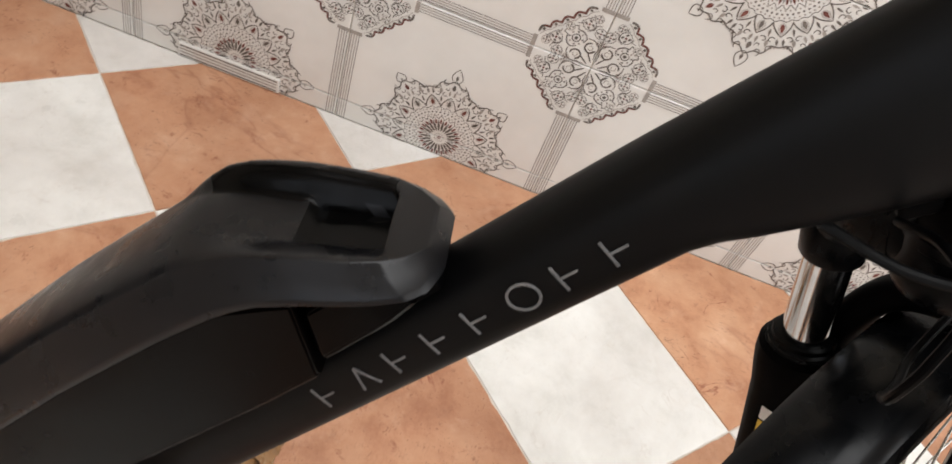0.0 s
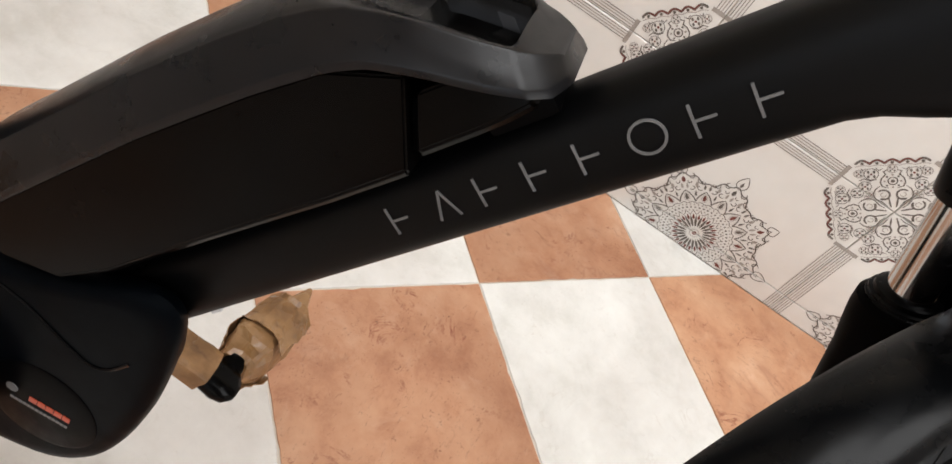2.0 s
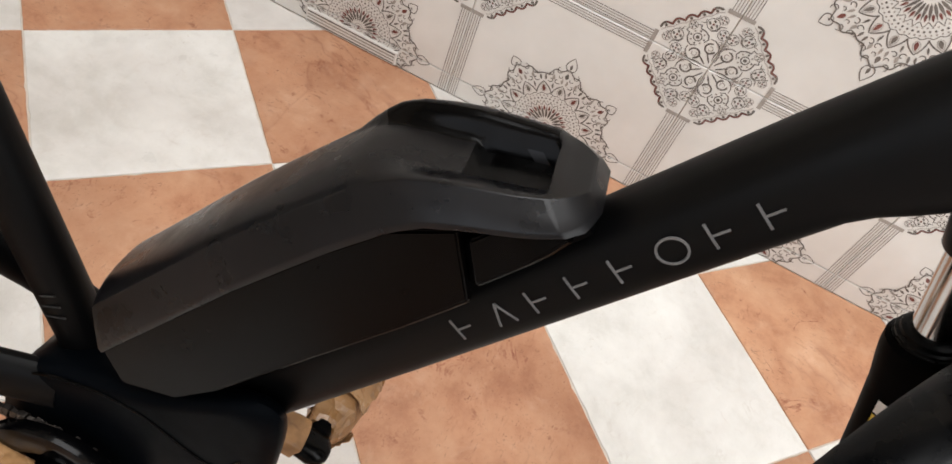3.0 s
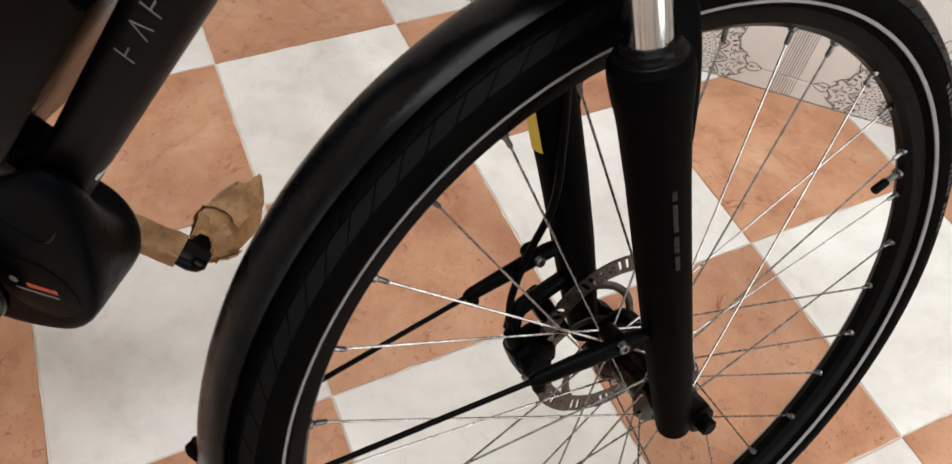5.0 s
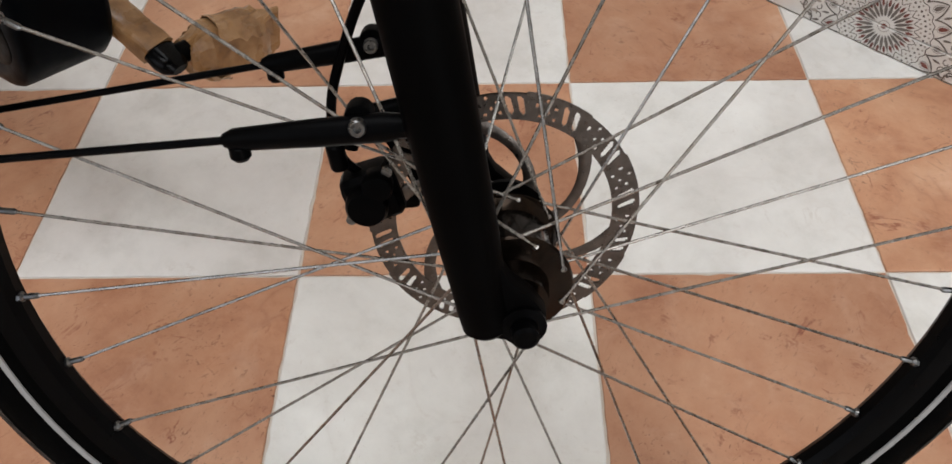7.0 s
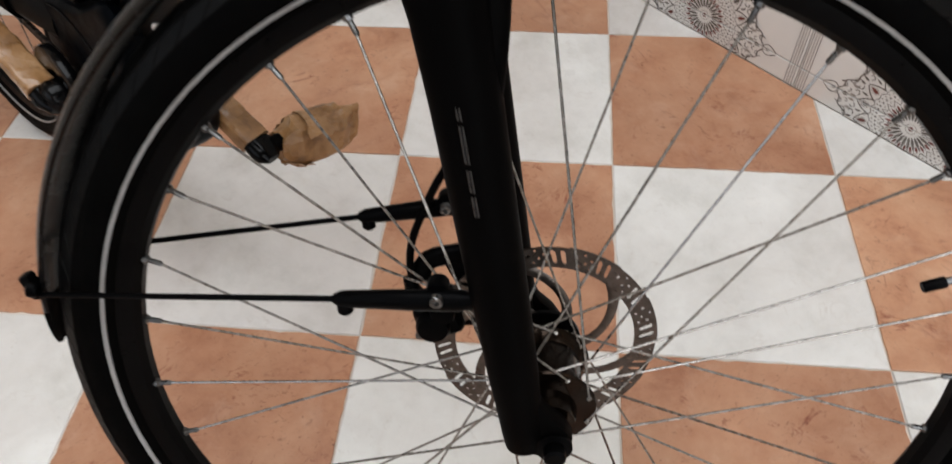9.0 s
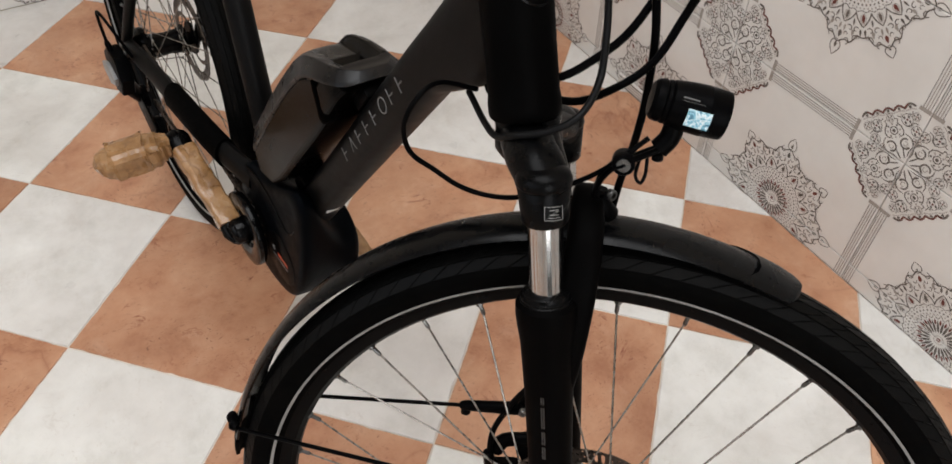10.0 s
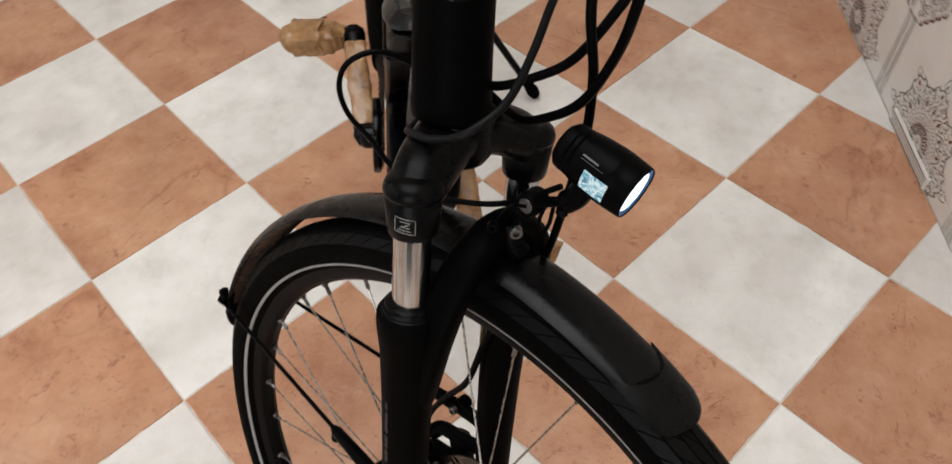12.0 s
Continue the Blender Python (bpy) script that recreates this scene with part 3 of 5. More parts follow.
# unseen south and east walls, each with an opening added for its fill lamp
S0, S1 = SOUTH - 0.2, SOUTH
wall_slab("wall_south", WALL_X - 0.006, EAST, S0, S1, -0.1, 1.0, M_PLASTER, "unseen plain white plastered wall under an added opening")
wall_slab("wall_south_west", WALL_X - 0.006, -0.9, S0, S1, 1.0, 2.5, M_PLASTER, "unseen plain white plastered wall beside an added opening")
wall_slab("wall_south_east", 1.5, EAST, S0, S1, 1.0, 2.5, M_PLASTER, "unseen plain white plastered wall beside an added opening")
wall_slab("wall_south_lintel", WALL_X - 0.006, EAST, S0, S1, 2.5, TOP, M_PLASTER, "unseen plain white plastered wall over an added opening")
wall_slab("wall_east_south", EAST, EAST + 0.2, S0, -1.6, -0.1, TOP, M_PLASTER, "unseen plain white plastered wall beside an added tall opening")
wall_slab("wall_east_north", EAST, EAST + 0.2, -0.4, WALL_Y + 0.006, -0.1, TOP, M_PLASTER, "unseen plain white plastered wall beside an added tall opening")
wall_slab("wall_east_lintel", EAST, EAST + 0.2, -1.6, -0.4, 2.35, TOP, M_PLASTER, "unseen plain white plastered wall over an added tall opening")


# unseen ceiling, its opening added over the overhead fill lamp
def ceiling_round_lamp():
    bm = B()
    x0, x1, y0, y1 = -0.8, 1.0, -1.40, 0.0
    for a, b, c, d in ((WALL_X - 0.2, x0, S0, WALL_Y + 0.2), (x1, EAST + 0.2, S0, WALL_Y + 0.2), (x0, x1, S0, y0), (x0, x1, y1, WALL_Y + 0.2)):
        block(bm, (b - a, d - c, 0.15), pose((a + b) / 2, (c + d) / 2, TOP + 0.075))
    tagged(mesh_object("ceiling", bm, M_PLASTER), "unseen plain white ceiling with an added opening for light", "ceiling", kind="structure")


ceiling_round_lamp()

# ---- the bicycle: frame axes x ahead, y to its left, z up, from the crank axle ----
BIKE = Matrix.Translation((-0.2842, -0.5643, 0.3273)) @ Matrix.Rotation(radians(6.5), 4, "Z") @ Matrix.Rotation(radians(-7), 4, "X")
# x ahead, y left, z up of the turned front wheel, from its axle
FRONT = BIKE.inverted() @ Matrix.Translation((0.3318, -0.4714, 0.3408)) @ Matrix.Rotation(radians(48.85), 4, "Z") @ Matrix.Rotation(radians(-18.51), 4, "X")

bike = new("bicycle")
bike.empty_display_size = 0.1
bike.matrix_world = BIKE
tagged(bike, "black electric city bicycle on its kickstand with paper-wrapped pedals", "bicycle")

TYRE_R, TYRE_T, RIM_R = 0.3575, 0.0225, 0.3015
SPOKES, SPOKE_A = 32, 1.3      # their number and the first one's angle


def wheel(m, rear):
    """A spoked wheel in the plane y = 0."""
    bm = B()
    ring(bm, RIM_R, [(0.0, -0.004), (0.004, -0.0095), (0.013, -0.0125), (0.022, -0.0125), (0.0225, -0.0105), (0.018, 0.0), (0.0225, 0.0105), (0.022, 0.0125), (0.013, 0.0125), (0.004, 0.0095), (0.0, 0.004)], 120)
    name = "rear_wheel" if rear else "front_wheel"
    w = part(name, bm, M_RIM, bike, "spoked wheel with black rim and black tyre with a reflective stripe", m)
    # tyre: round section with a squarer tread
    sec = []
    mid = TYRE_R - TYRE_T
    for k in range(22):
        a = math.radians(-148 + 296 * k / 21)
        bulge = 1.0 + 0.035 * max(0, math.cos(a)) * abs(math.sin(2 * a))
        sec.append((TYRE_T * bulge * math.cos(a), TYRE_T * 0.98 * math.sin(a)))
    bm = B()
    ring(bm, mid, sec, 128)
    part("tyre", bm, M_RUBBER, w, "black rubber tyre with block tread")
    # slanted tread plates parted by fine grooves, in three bands a side
    bm = B()
    pitch = 2 * math.pi / 96

    def on_tread(y, a, lift):
        t = math.asin(min(0.99, abs(y) / (TYRE_T * 0.98)))
        r = mid + TYRE_T * math.cos(t) * (1.0 + 0.035 * math.cos(t) * abs(math.sin(2 * t))) + lift * math.cos(t)
        return bm.verts.new((r * math.cos(a), y + math.copysign(lift * math.sin(t), y), r * math.sin(a)))

    for k in range(96):
        for sg in (1, -1):
            for y0, y1, shift in ((0.0008, 0.0080, 0.0), (0.0090, 0.0155, 0.42), (0.0163, 0.0208, 0.75)):
                a = pitch * (k + shift + (0.3 if sg > 0 else 0))
                w0, g = 0.91, 0.048
                quad = [(y0, a), (y0, a + pitch * w0), (y1, a + pitch * w0 + g), (y1, a + g)]
                low = [on_tread(sg * y, q, -0.0004) for y, q in quad]
                up = [on_tread(sg * y, q, 0.0007) for y, q in quad]
                for c in range(4):
                    e = (c + 1) % 4
                    bm.faces.new((low[c], low[e], up[e], up[c]))
                bm.faces.new(up)
    bmesh.ops.recalc_face_normals(bm, faces=bm.faces)
    part("tread", bm, M_TREAD, w, "fine rubber tread blocks", sharp=50)
    for sg in (1, -1):
        bm = B()
        a = math.radians(123.7)
        r0, y0 = TYRE_T * math.cos(a) * 1.0, sg * (TYRE_T * 0.98 * math.sin(a) + 0.0006)
        ring(bm, mid, [(r0 - 0.0012, y0 - sg * 0.0016), (r0 - 0.0011, y0 - sg * 0.0004), (r0 + 0.0012, y0 + sg * 0.0010), (r0 + 0.0012, y0 - sg * 0.0004)], 120)
        part("reflective_stripe", bm, M_STRIPE, w, "pale grey reflective stripe on the tyre wall")
    # worn lettering on the right tyre wall, unreadable, as small bars
    if not rear:
        for k in range(26):
            a0 = math.radians(3.0 + 1.25 * k)
            if k % 7 == 5:
                continue
            green = 15 <= k <= 17
            bm = B()
            quad = []
            for a, dr in ((a0, -0.0022), (a0 + 0.014, -0.0022), (a0 + 0.014, 0.0022), (a0, 0.0022)):
                t = math.acos(max(-1.0, min(1.0, (0.0035 + dr) / TYRE_T)))
                quad.append(((mid + TYRE_T * 1.012 * math.cos(t)) * math.cos(a), -TYRE_T * 0.992 * math.sin(t) - 0.0002, (mid + TYRE_T * 1.012 * math.cos(t)) * math.sin(a)))
            low = [bm.verts.new((x, y + 0.0010, z)) for x, y, z in quad]
            up = [bm.verts.new(q) for q in quad]
            bm.faces.new(up)
            for c in range(4):
                bm.faces.new((low[c], low[(c + 1) % 4], up[(c + 1) % 4], up[c]))
            bmesh.ops.recalc_face_normals(bm, faces=bm.faces)
            part("printed_bar", bm, M_GREENPRINT if green else M_TYREPRINT, w)
    # hub
    bm = B()
    if rear:
        prof = [(0.010, -0.062), (0.012, -0.060), (0.030, -0.052), (0.036, -0.044), (0.036, -0.036), (0.024, -0.034), (0.024, -0.031), (0.022, -0.028), (0.019, 0.0), (0.022, 0.026), (0.027, 0.029), (0.027, 0.032), (0.012, 0.036), (0.010, 0.062)]
    else:
        prof = [(0.008, -0.050), (0.018, -0.049), (0.020, -0.034), (0.0335, -0.0325), (0.0345, -0.031), (0.0335, -0.029), (0.0265, -0.026), (0.026, 0.012), (0.0325, 0.017), (0.0335, 0.019), (0.0325, 0.0205), (0.022, 0.024), (0.021, 0.042), (0.008, 0.050)]
    lathe(bm, prof, 32, axis=(0, 1, 0))
    part("hub", bm, M_GLOSSY if rear else M_HUB, w, "dark anodised dynamo hub" if not rear else "dark rear hub with sprocket cassette")
    # spokes, crossed three times, and their nipples
    nip = None
    yr, yl, rf = -0.031, 0.019, 0.030
    for k in range(SPOKES):
        a = math.radians(SPOKE_A) + 2 * math.pi * k / SPOKES
        right = k % 2 == 0
        sg = -1 if (k // 2) % 2 == 0 else 1
        h = a + sg * math.radians(72)
        p0 = Vector((rf * math.cos(h), (yr if right else yl) + 0.002 * sg, rf * math.sin(h)))
        p1 = Vector(((RIM_R - 0.009) * math.cos(a), (-0.0025 if right else 0.0025), (RIM_R - 0.009) * math.sin(a)))
        bm = B()
        lathe(bm, [(0.0021, 0.0), (0.0021, 0.0015), (0.00098, 0.003), (0.00098, (p1 - p0).length)], 6, origin=p0, axis=p1 - p0)
        part("spoke", bm, M_STEEL, w)
        out = Vector((math.cos(a), 0, math.sin(a)))
        at = Matrix.Translation(p1 - out * 0.003) @ out.to_track_quat("Z", "Y").to_matrix().to_4x4()
        if nip is None:
            bm = B()
            lathe(bm, [(0.0013, 0.0), (0.0020, 0.0015), (0.0019, 0.009), (0.0035, 0.0105), (0.0035, 0.0135)], 8)
            nip = part("spoke_nipple", bm, M_ALU, w, m=at)
        else:
            again("spoke_nipple", nip, w, at)
    # brake disc
    R0 = 0.090 if not rear else 0.080
    bm = B()
    disc_y = 0.044
    n, depth, rows = 14 * 56 if not rear else 14 * 14, 0.0182, 18 if not rear else 6

    def open_at(u, w):
        """u: place within one of fourteen groups of openings (0 to 1), w: from the inner to the outer edge."""
        for k in range(2):                  # pair of slanted round-ended slots
            v = min(max(w, 0.30), 0.72)
            if ((u - (0.16 + 0.21 * k) - 0.16 * (w - 0.5)) * 2.1) ** 2 + (w - v) ** 2 < 0.0125:
                return True
        for a, b in ((0.53, 0.24), (0.57, 0.62), (0.68, 0.42), (0.75, 0.80), (0.80, 0.22), (0.90, 0.58)):
            if ((u - a) * 2.1) ** 2 + (w - b) ** 2 < 0.0052:
                return True
        return False

    def edge_r(k, s):
        r = R0 - depth * (1 - s / rows)
        return r - (0.0016 if s == rows and (14 * k / n) % 2.0 > 1.1 else 0.0)

    here = {(k, s) for k in range(n) for s in range(rows) if not open_at((14 * (k + 0.5) / n) % 1.0, (s + 0.5) / rows)}
    grid = {}

    def corner(k, s, y):
        key = (k % n, s, y)
        if key not in grid:
            a, r = 2 * math.pi * (k % n) / n, edge_r(k % n, s)
            grid[key] = bm.verts.new((r * math.cos(a), disc_y + y, r * math.sin(a)))
        return grid[key]

    t2 = 0.0009
    for k, s in sorted(here):               # outer band, drilled and slotted
        ring_ = [(k, s), (k, s + 1), (k + 1, s + 1), (k + 1, s)]
        bm.faces.new([corner(*q, -t2) for q in ring_])
        bm.faces.new([corner(*q, t2) for q in ring_[::-1]])
        for q in range(4):
            side = ((k - 1) % n, s), (k, s + 1), ((k + 1) % n, s), (k, s - 1)
            if side[q] not in here:
                a, b = ring_[q], ring_[(q + 1) % 4]
                bm.faces.new((corner(*a, -t2), corner(*b, -t2), corner(*b, t2), corner(*a, t2)))
    part("brake_disc", bm, M_ROTOR, w, "slotted steel brake disc")
    for k in range(6):                      # curved arms from the carrier out to the band
        bm = B()
        a = 2 * math.pi * k / 6
        arm = [(0.024 + (R0 - 0.038) * t, a + 1.05 * t - 0.2) for t in [q / 10 for q in range(11)]]
        sweep(bm, [(r * math.cos(b), disc_y, r * math.sin(b)) for r, b in arm], [0.0052 - 0.0016 * math.sin(math.pi * q / 10) for q in range(11)], 8, (1.0, 0.18), (0, 1, 0))
        part("disc_arm", bm, M_ROTOR, w)
    bm = B()
    lathe(bm, [(0.017, disc_y - 0.002), (0.029, disc_y - 0.002), (0.029, disc_y + 0.002), (0.017, disc_y + 0.002)], 30, axis=(0, 1, 0))
    part("disc_carrier", bm, M_RIM, w, "black disc carrier")
    # valve with its black cap
    if not rear:
        bm = B()
        va = math.radians(18.6)
        d = Vector((math.cos(va), 0, math.sin(va)))
        lathe(bm, [(0.0036, 0.0), (0.0042, 0.001), (0.0042, 0.015), (0.0033, 0.0155)], 10, origin=d * 0.268, axis=d)
        part("valve_cap", bm, M_PLASTIC, w, "black valve cap")
        bm = B()
        lathe(bm, [(0.0028, 0.0), (0.0028, 0.012), (0.0052, 0.0125), (0.0052, 0.0155)], 10, origin=d * 0.2830, axis=d)
        part("valve", bm, M_ALU, w)
    return w


wheel(FRONT, False)
wheel(pose(-0.462, 0, 0.0335), True)

# ---- frame tubes ----
D2, N2 = Vector((0.568, 0, 0.823)), Vector((-0.823, 0, 0.568))    # along the down tube and away from it
O2 = Vector((0.2355, 0, 0.2913))
HEAD, HEAD_D = Vector((0.4600, 0, 0.4478)), Vector((-0.348, 0, 0.938))


def tube_at(s, h, y=0.0):
    return O2 + D2 * s + N2 * h + Vector((0, y, 0))


def tube_part():
    bm = B()
    # (along, lower edge, half width); the upper edge runs straight into the head tube, the lower one flares before it
    rows = [(-0.275, -0.026, 0.0255), (-0.18, -0.0262, 0.0260), (-0.08, -0.0265, 0.0262), (0.02, -0.0268, 0.0262), (0.10, -0.0270, 0.0262), (0.158, -0.0272, 0.0262), (0.170, -0.0300, 0.0262),
            (0.184, -0.0362, 0.0262), (0.205, -0.0440, 0.0260), (0.235, -0.0545, 0.0256), (0.265, -0.0630, 0.0250), (0.300, -0.0700, 0.0245), (0.330, -0.0720, 0.0240)]
    rings = []
    for a, b, w in rows:
        b, w, yc = b - 0.0042, w * 0.897, 0.0055 - 0.0030 * max(0.0, (a - 0.20) / 0.13)
        half = (0.0180 - b) / 2
        ring_ = []
        for k in range(32):
            t = 2 * math.pi * k / 32
            c, d = math.cos(t), math.sin(t)
            c, d = math.copysign(abs(c) ** (2 / 2.7), c), math.copysign(abs(d) ** (2 / 2.7), d)
            h = (0.0180 + b) / 2 + half * c
            ring_.append(bm.verts.new(tube_at(min(a, 0.2563 + 0.7009 * (h + 0.0959) - 0.003 * (0.330 - a)), h, yc + w * d)))
        rings.append(ring_)
    for a, b in zip(rings, rings[1:]):
        for k in range(32):
            bm.faces.new((a[k], a[(k + 1) % 32], b[(k + 1) % 32], b[k]))
    bm.faces.new(rings[0]), bm.faces.new(rings[-1][::-1])
    bmesh.ops.recalc_face_normals(bm, faces=bm.faces)
    return part("down_tube", bm, M_FRAME, bike, "thick matt black single main tube")


main_tube = tube_part()
# the maker's mark on the tube's side, as eight thin open shapes


def strip(p, q, t):
    """A straight bar of half width t between two (along, across) points."""
    d = (Vector(q) - Vector(p)).normalized() * t
    e = Vector((-d.y, d.x))
    return [tuple(Vector(p) + e), tuple(Vector(q) + e), tuple(Vector(q) - e), tuple(Vector(p) - e)]


for k in range(8):
    bm = B()
    s0 = -0.0410 + 0.1735 * k / 7
    w, h0, h1, t = 0.0115, -0.0125, 0.0026, 0.00062
    c = (h0 + h1) / 2
    if k == 5:      # a ring
        turn = [2 * math.pi * q / 40 for q in range(41)]
        mid_, ro, ri = (w * 0.5, c), (h1 - h0) / 2 + t, (h1 - h0) / 2 - t
        quads = [(polar(mid_, ri, a), polar(mid_, ro, a), polar(mid_, ro, b), polar(mid_, ri, b)) for a, b in zip(turn, turn[1:])]
    elif k == 1:    # two leaning bars
        quads = [strip((0.0, h0), (w * 0.5, h1), t), strip((w * 0.5, h1), (w, h0), t)]
    else:           # an upright with one arm
        quads = [strip((0.0, h0), (0.0, h1), t), strip((t, c), (w * 0.8, c), t)]
    for quad in quads:
        bm.faces.new([bm.verts.new(tube_at(s0 + x, z, -0.0184)) for x, z in quad])
    bmesh.ops.remove_doubles(bm, verts=bm.verts, dist=1e-5)
    out = bmesh.ops.extrude_face_region(bm, geom=bm.faces[:])["geom"]
    bmesh.ops.translate(bm, verts=[q for q in out if isinstance(q, bmesh.types.BMVert)], vec=(0, 0.0008, 0))
    bmesh.ops.recalc_face_normals(bm, faces=bm.faces)
    part("maker_mark", bm, M_PRINT, main_tube)

bm = B()
lathe(bm, [(0.0262, 0.004), (0.0270, 0.006), (0.0270, 0.014), (0.0262, 0.020), (0.0259, 0.055), (0.0262, 0.12), (0.0258, 0.20), (0.0272, 0.222), (0.0272, 0.23)], 40, HEAD, HEAD_D)
head_tube = part("head_tube", bm, M_PAINT_DULL, bike, "matt black head tube")
# round badge pressed into the front of the head tube
bm = B()
bo = HEAD + HEAD_D * 0.107
for k in range(48):
    a0, a1 = 2 * math.pi * k / 48, 2 * math.pi * (k + 1) / 48
    quad = []
    for r, a in ((0.0205, a0), (0.0220, a0), (0.0220, a1), (0.0205, a1)):
        u, v = r * math.sin(a), r * 1.12 * math.cos(a)
        ang = u / 0.0275
        side = Vector((0.938, 0, 0.348))
        quad.append(bm.verts.new(bo + side * 0.0268 * math.cos(ang) + Vector((0, 0.0268 * math.sin(ang), 0)) + HEAD_D * v))
    bm.faces.new(quad)
pts = []
for k in range(7):      # the leaning stroke inside the ring
    ang = (-0.004 + 0.010 * k / 6) / 0.0275
    pts.append(bo + Vector((0.938, 0, 0.348)) * 0.0262 * math.cos(ang) + Vector((0, 0.0262 * math.sin(ang), 0)) + HEAD_D * (-0.015 + 0.031 * k / 6))
sweep(bm, pts, 0.0009, 5)
part("badge", bm, M_GLOSSY, head_tube, "glossy black round badge outline")
# cable inlet under the tube's upper end
bm = B()
block(bm, (0.036, 0.022, 0.010), Matrix.Translation(tube_at(0.250, -0.0642, 0.004)) @ Matrix.Rotation(math.atan2(-0.823, 0.568) + 0.28, 4, "Y"), 0.004, 3)
part("cable_inlet", bm, M_PLASTIC, main_tube, "black plastic cable inlet")

bm = B()
seat_path = [Vector((-0.012, 0, 0.050)), Vector((-0.067, 0, 0.20)), Vector((-0.152, 0, 0.43)), Vector((-0.196, 0, 0.55))]
sweep(bm, smooth_path(seat_path, 4), 0.0175, 22, (1.0, 1.0))
seat_tube = part("seat_tube", bm, M_FRAME, bike, "round matt black seat tube")
bm = B()
u = (seat_path[2] - seat_path[1]).normalized()
for k in range(3):
    a = seat_path[0] + u * (0.062 + 0.010 * k)
    sweep(bm, [a + Vector((-0.004 + 0.002 * k, -0.0183, 0)), a + Vector((0.010, -0.0170, 0.004))], 0.0007, 5)
part("printed_mark", bm, M_DIMPRINT, seat_tube)

# ---- rear triangle, chain, gear ----
for sg in (-1, 1):
    bm = B()
    path = smooth_path([(-0.020, sg * 0.030, 0.052), (-0.10, sg * 0.046, 0.058), (-0.24, sg * 0.056, 0.058), (-0.38, sg * 0.062, 0.054), (-0.468, sg * 0.064, 0.042)], 6)
    n = len(path)
    sweep(bm, path, [0.0155 - 0.003 * k / (n - 1) for k in range(n)], 16, (0.85, 1.45))
    lathe(bm, [(0.017, -0.004), (0.019, -0.003), (0.019, 0.003), (0.017, 0.004)], 20, (-0.468, sg * 0.068, 0.034), (0, 1, 0))
    stay = part("chainstay", bm, M_FRAME, bike, "matt black chainstay")
    if sg == -1:
        bm = B()
        path = smooth_path([(-0.09, -0.0455, 0.058), (-0.17, -0.0525, 0.059), (-0.26, -0.0575, 0.058)], 6)
        sweep(bm, path, 0.0195, 16, (0.85, 1.30))
        part("stay_protector", bm, M_RUBBER, stay, "black neoprene protector round the chainstay")
    bm = B()
    path = smooth_path([(-0.470, sg * 0.066, 0.04), (-0.40, sg * 0.058, 0.16), (-0.29, sg * 0.045, 0.32), (-0.195, sg * 0.026, 0.455), (-0.172, sg * 0.016, 0.49)], 6)
    sweep(bm, path, 0.0085, 14, (1.0, 1.2))
    part("seat_stay", bm, M_FRAME, bike, "thin matt black seat stay")
bm = B()
lathe(bm, [(0.004, -0.012), (0.007, -0.010), (0.007, 0.010), (0.004, 0.012)], 14, (-0.455, -0.078, 0.034), (0, 1, 0))
part("axle_nut", bm, M_ALU, bike)

for z0, z1, x1 in ((0.024, 0.052, -0.455), (-0.064, -0.060, -0.44)):
    bm = B()
    p0, p1 = Vector((-0.010, -0.0490, z0)), Vector((x1, -0.046, z1))
    n = 36
    path, rad = [], []
    for k in range(n):          # waisted links in one line
        for t, r in ((0.0, 0.0062), (0.42, 0.0062), (0.5, 0.0044), (0.92, 0.0044)):
            path.append(p0 + (p1 - p0) * (k + t) / n)
            rad.append(r)
    sweep(bm, path, rad, 6, (0.7, 1.0))
    part("chain_run", bm, M_ROTOR, bike, "dark oily roller chain")
bm = B()
prism(bm, [(-0.490, 0.030), (-0.462, 0.052), (-0.425, 0.046), (-0.405, 0.012), (-0.418, -0.022), (-0.452, -0.030), (-0.486, -0.010)], -0.101, -0.078, 0.005, 3)
sweep(bm, smooth_path([(-0.440, -0.088, -0.010), (-0.452, -0.076, -0.036), (-0.462, -0.062, -0.058)], 5), [0.013] * 11, 12)
lathe(bm, [(0.006, -0.006), (0.021, -0.005), (0.021, 0.005), (0.006, 0.006)], 20, (-0.462, -0.058, -0.060), (0, 1, 0))
lathe(bm, [(0.006, -0.006), (0.021, -0.005), (0.021, 0.005), (0.006, 0.006)], 20, (-0.405, -0.056, -0.094), (0, 1, 0))
prism(bm, [(-0.484, -0.052), (-0.458, -0.036), (-0.384, -0.078), (-0.382, -0.104), (-0.410, -0.117), (-0.474, -0.082)], -0.068, -0.0645, 0.001)
gear = part("derailleur", bm, M_PLASTIC, bike, "black rear derailleur with bright plate and cable loop")
bm = B()
prism(bm, [(-0.488, 0.012), (-0.462, 0.022), (-0.422, 0.010), (-0.426, -0.004), (-0.456, -0.016), (-0.484, -0.006)], -0.1075, -0.1005, 0.002)
part("cover_plate", bm, M_STRIPE, gear, "bright aluminium plate")
bm = B()
lathe(bm, [(0.0, 0.0), (0.0050, 0.0), (0.0050, 0.016), (0.0032, 0.020), (0.0, 0.020)], 14, (-0.452, -0.096, 0.046), (-0.15, -0.15, 1))
part("cable_adjuster", bm, M_PLASTIC, gear)
bm = B()
sweep(bm, smooth_path([(-0.400, -0.076, 0.058), (-0.405, -0.090, 0.095), (-0.428, -0.101, 0.122), (-0.448, -0.104, 0.122), (-0.456, -0.1015, 0.095), (-0.4545, -0.0985, 0.062)], 8), 0.0026, 8)
part("shift_cable", bm, M_PLASTIC, gear)

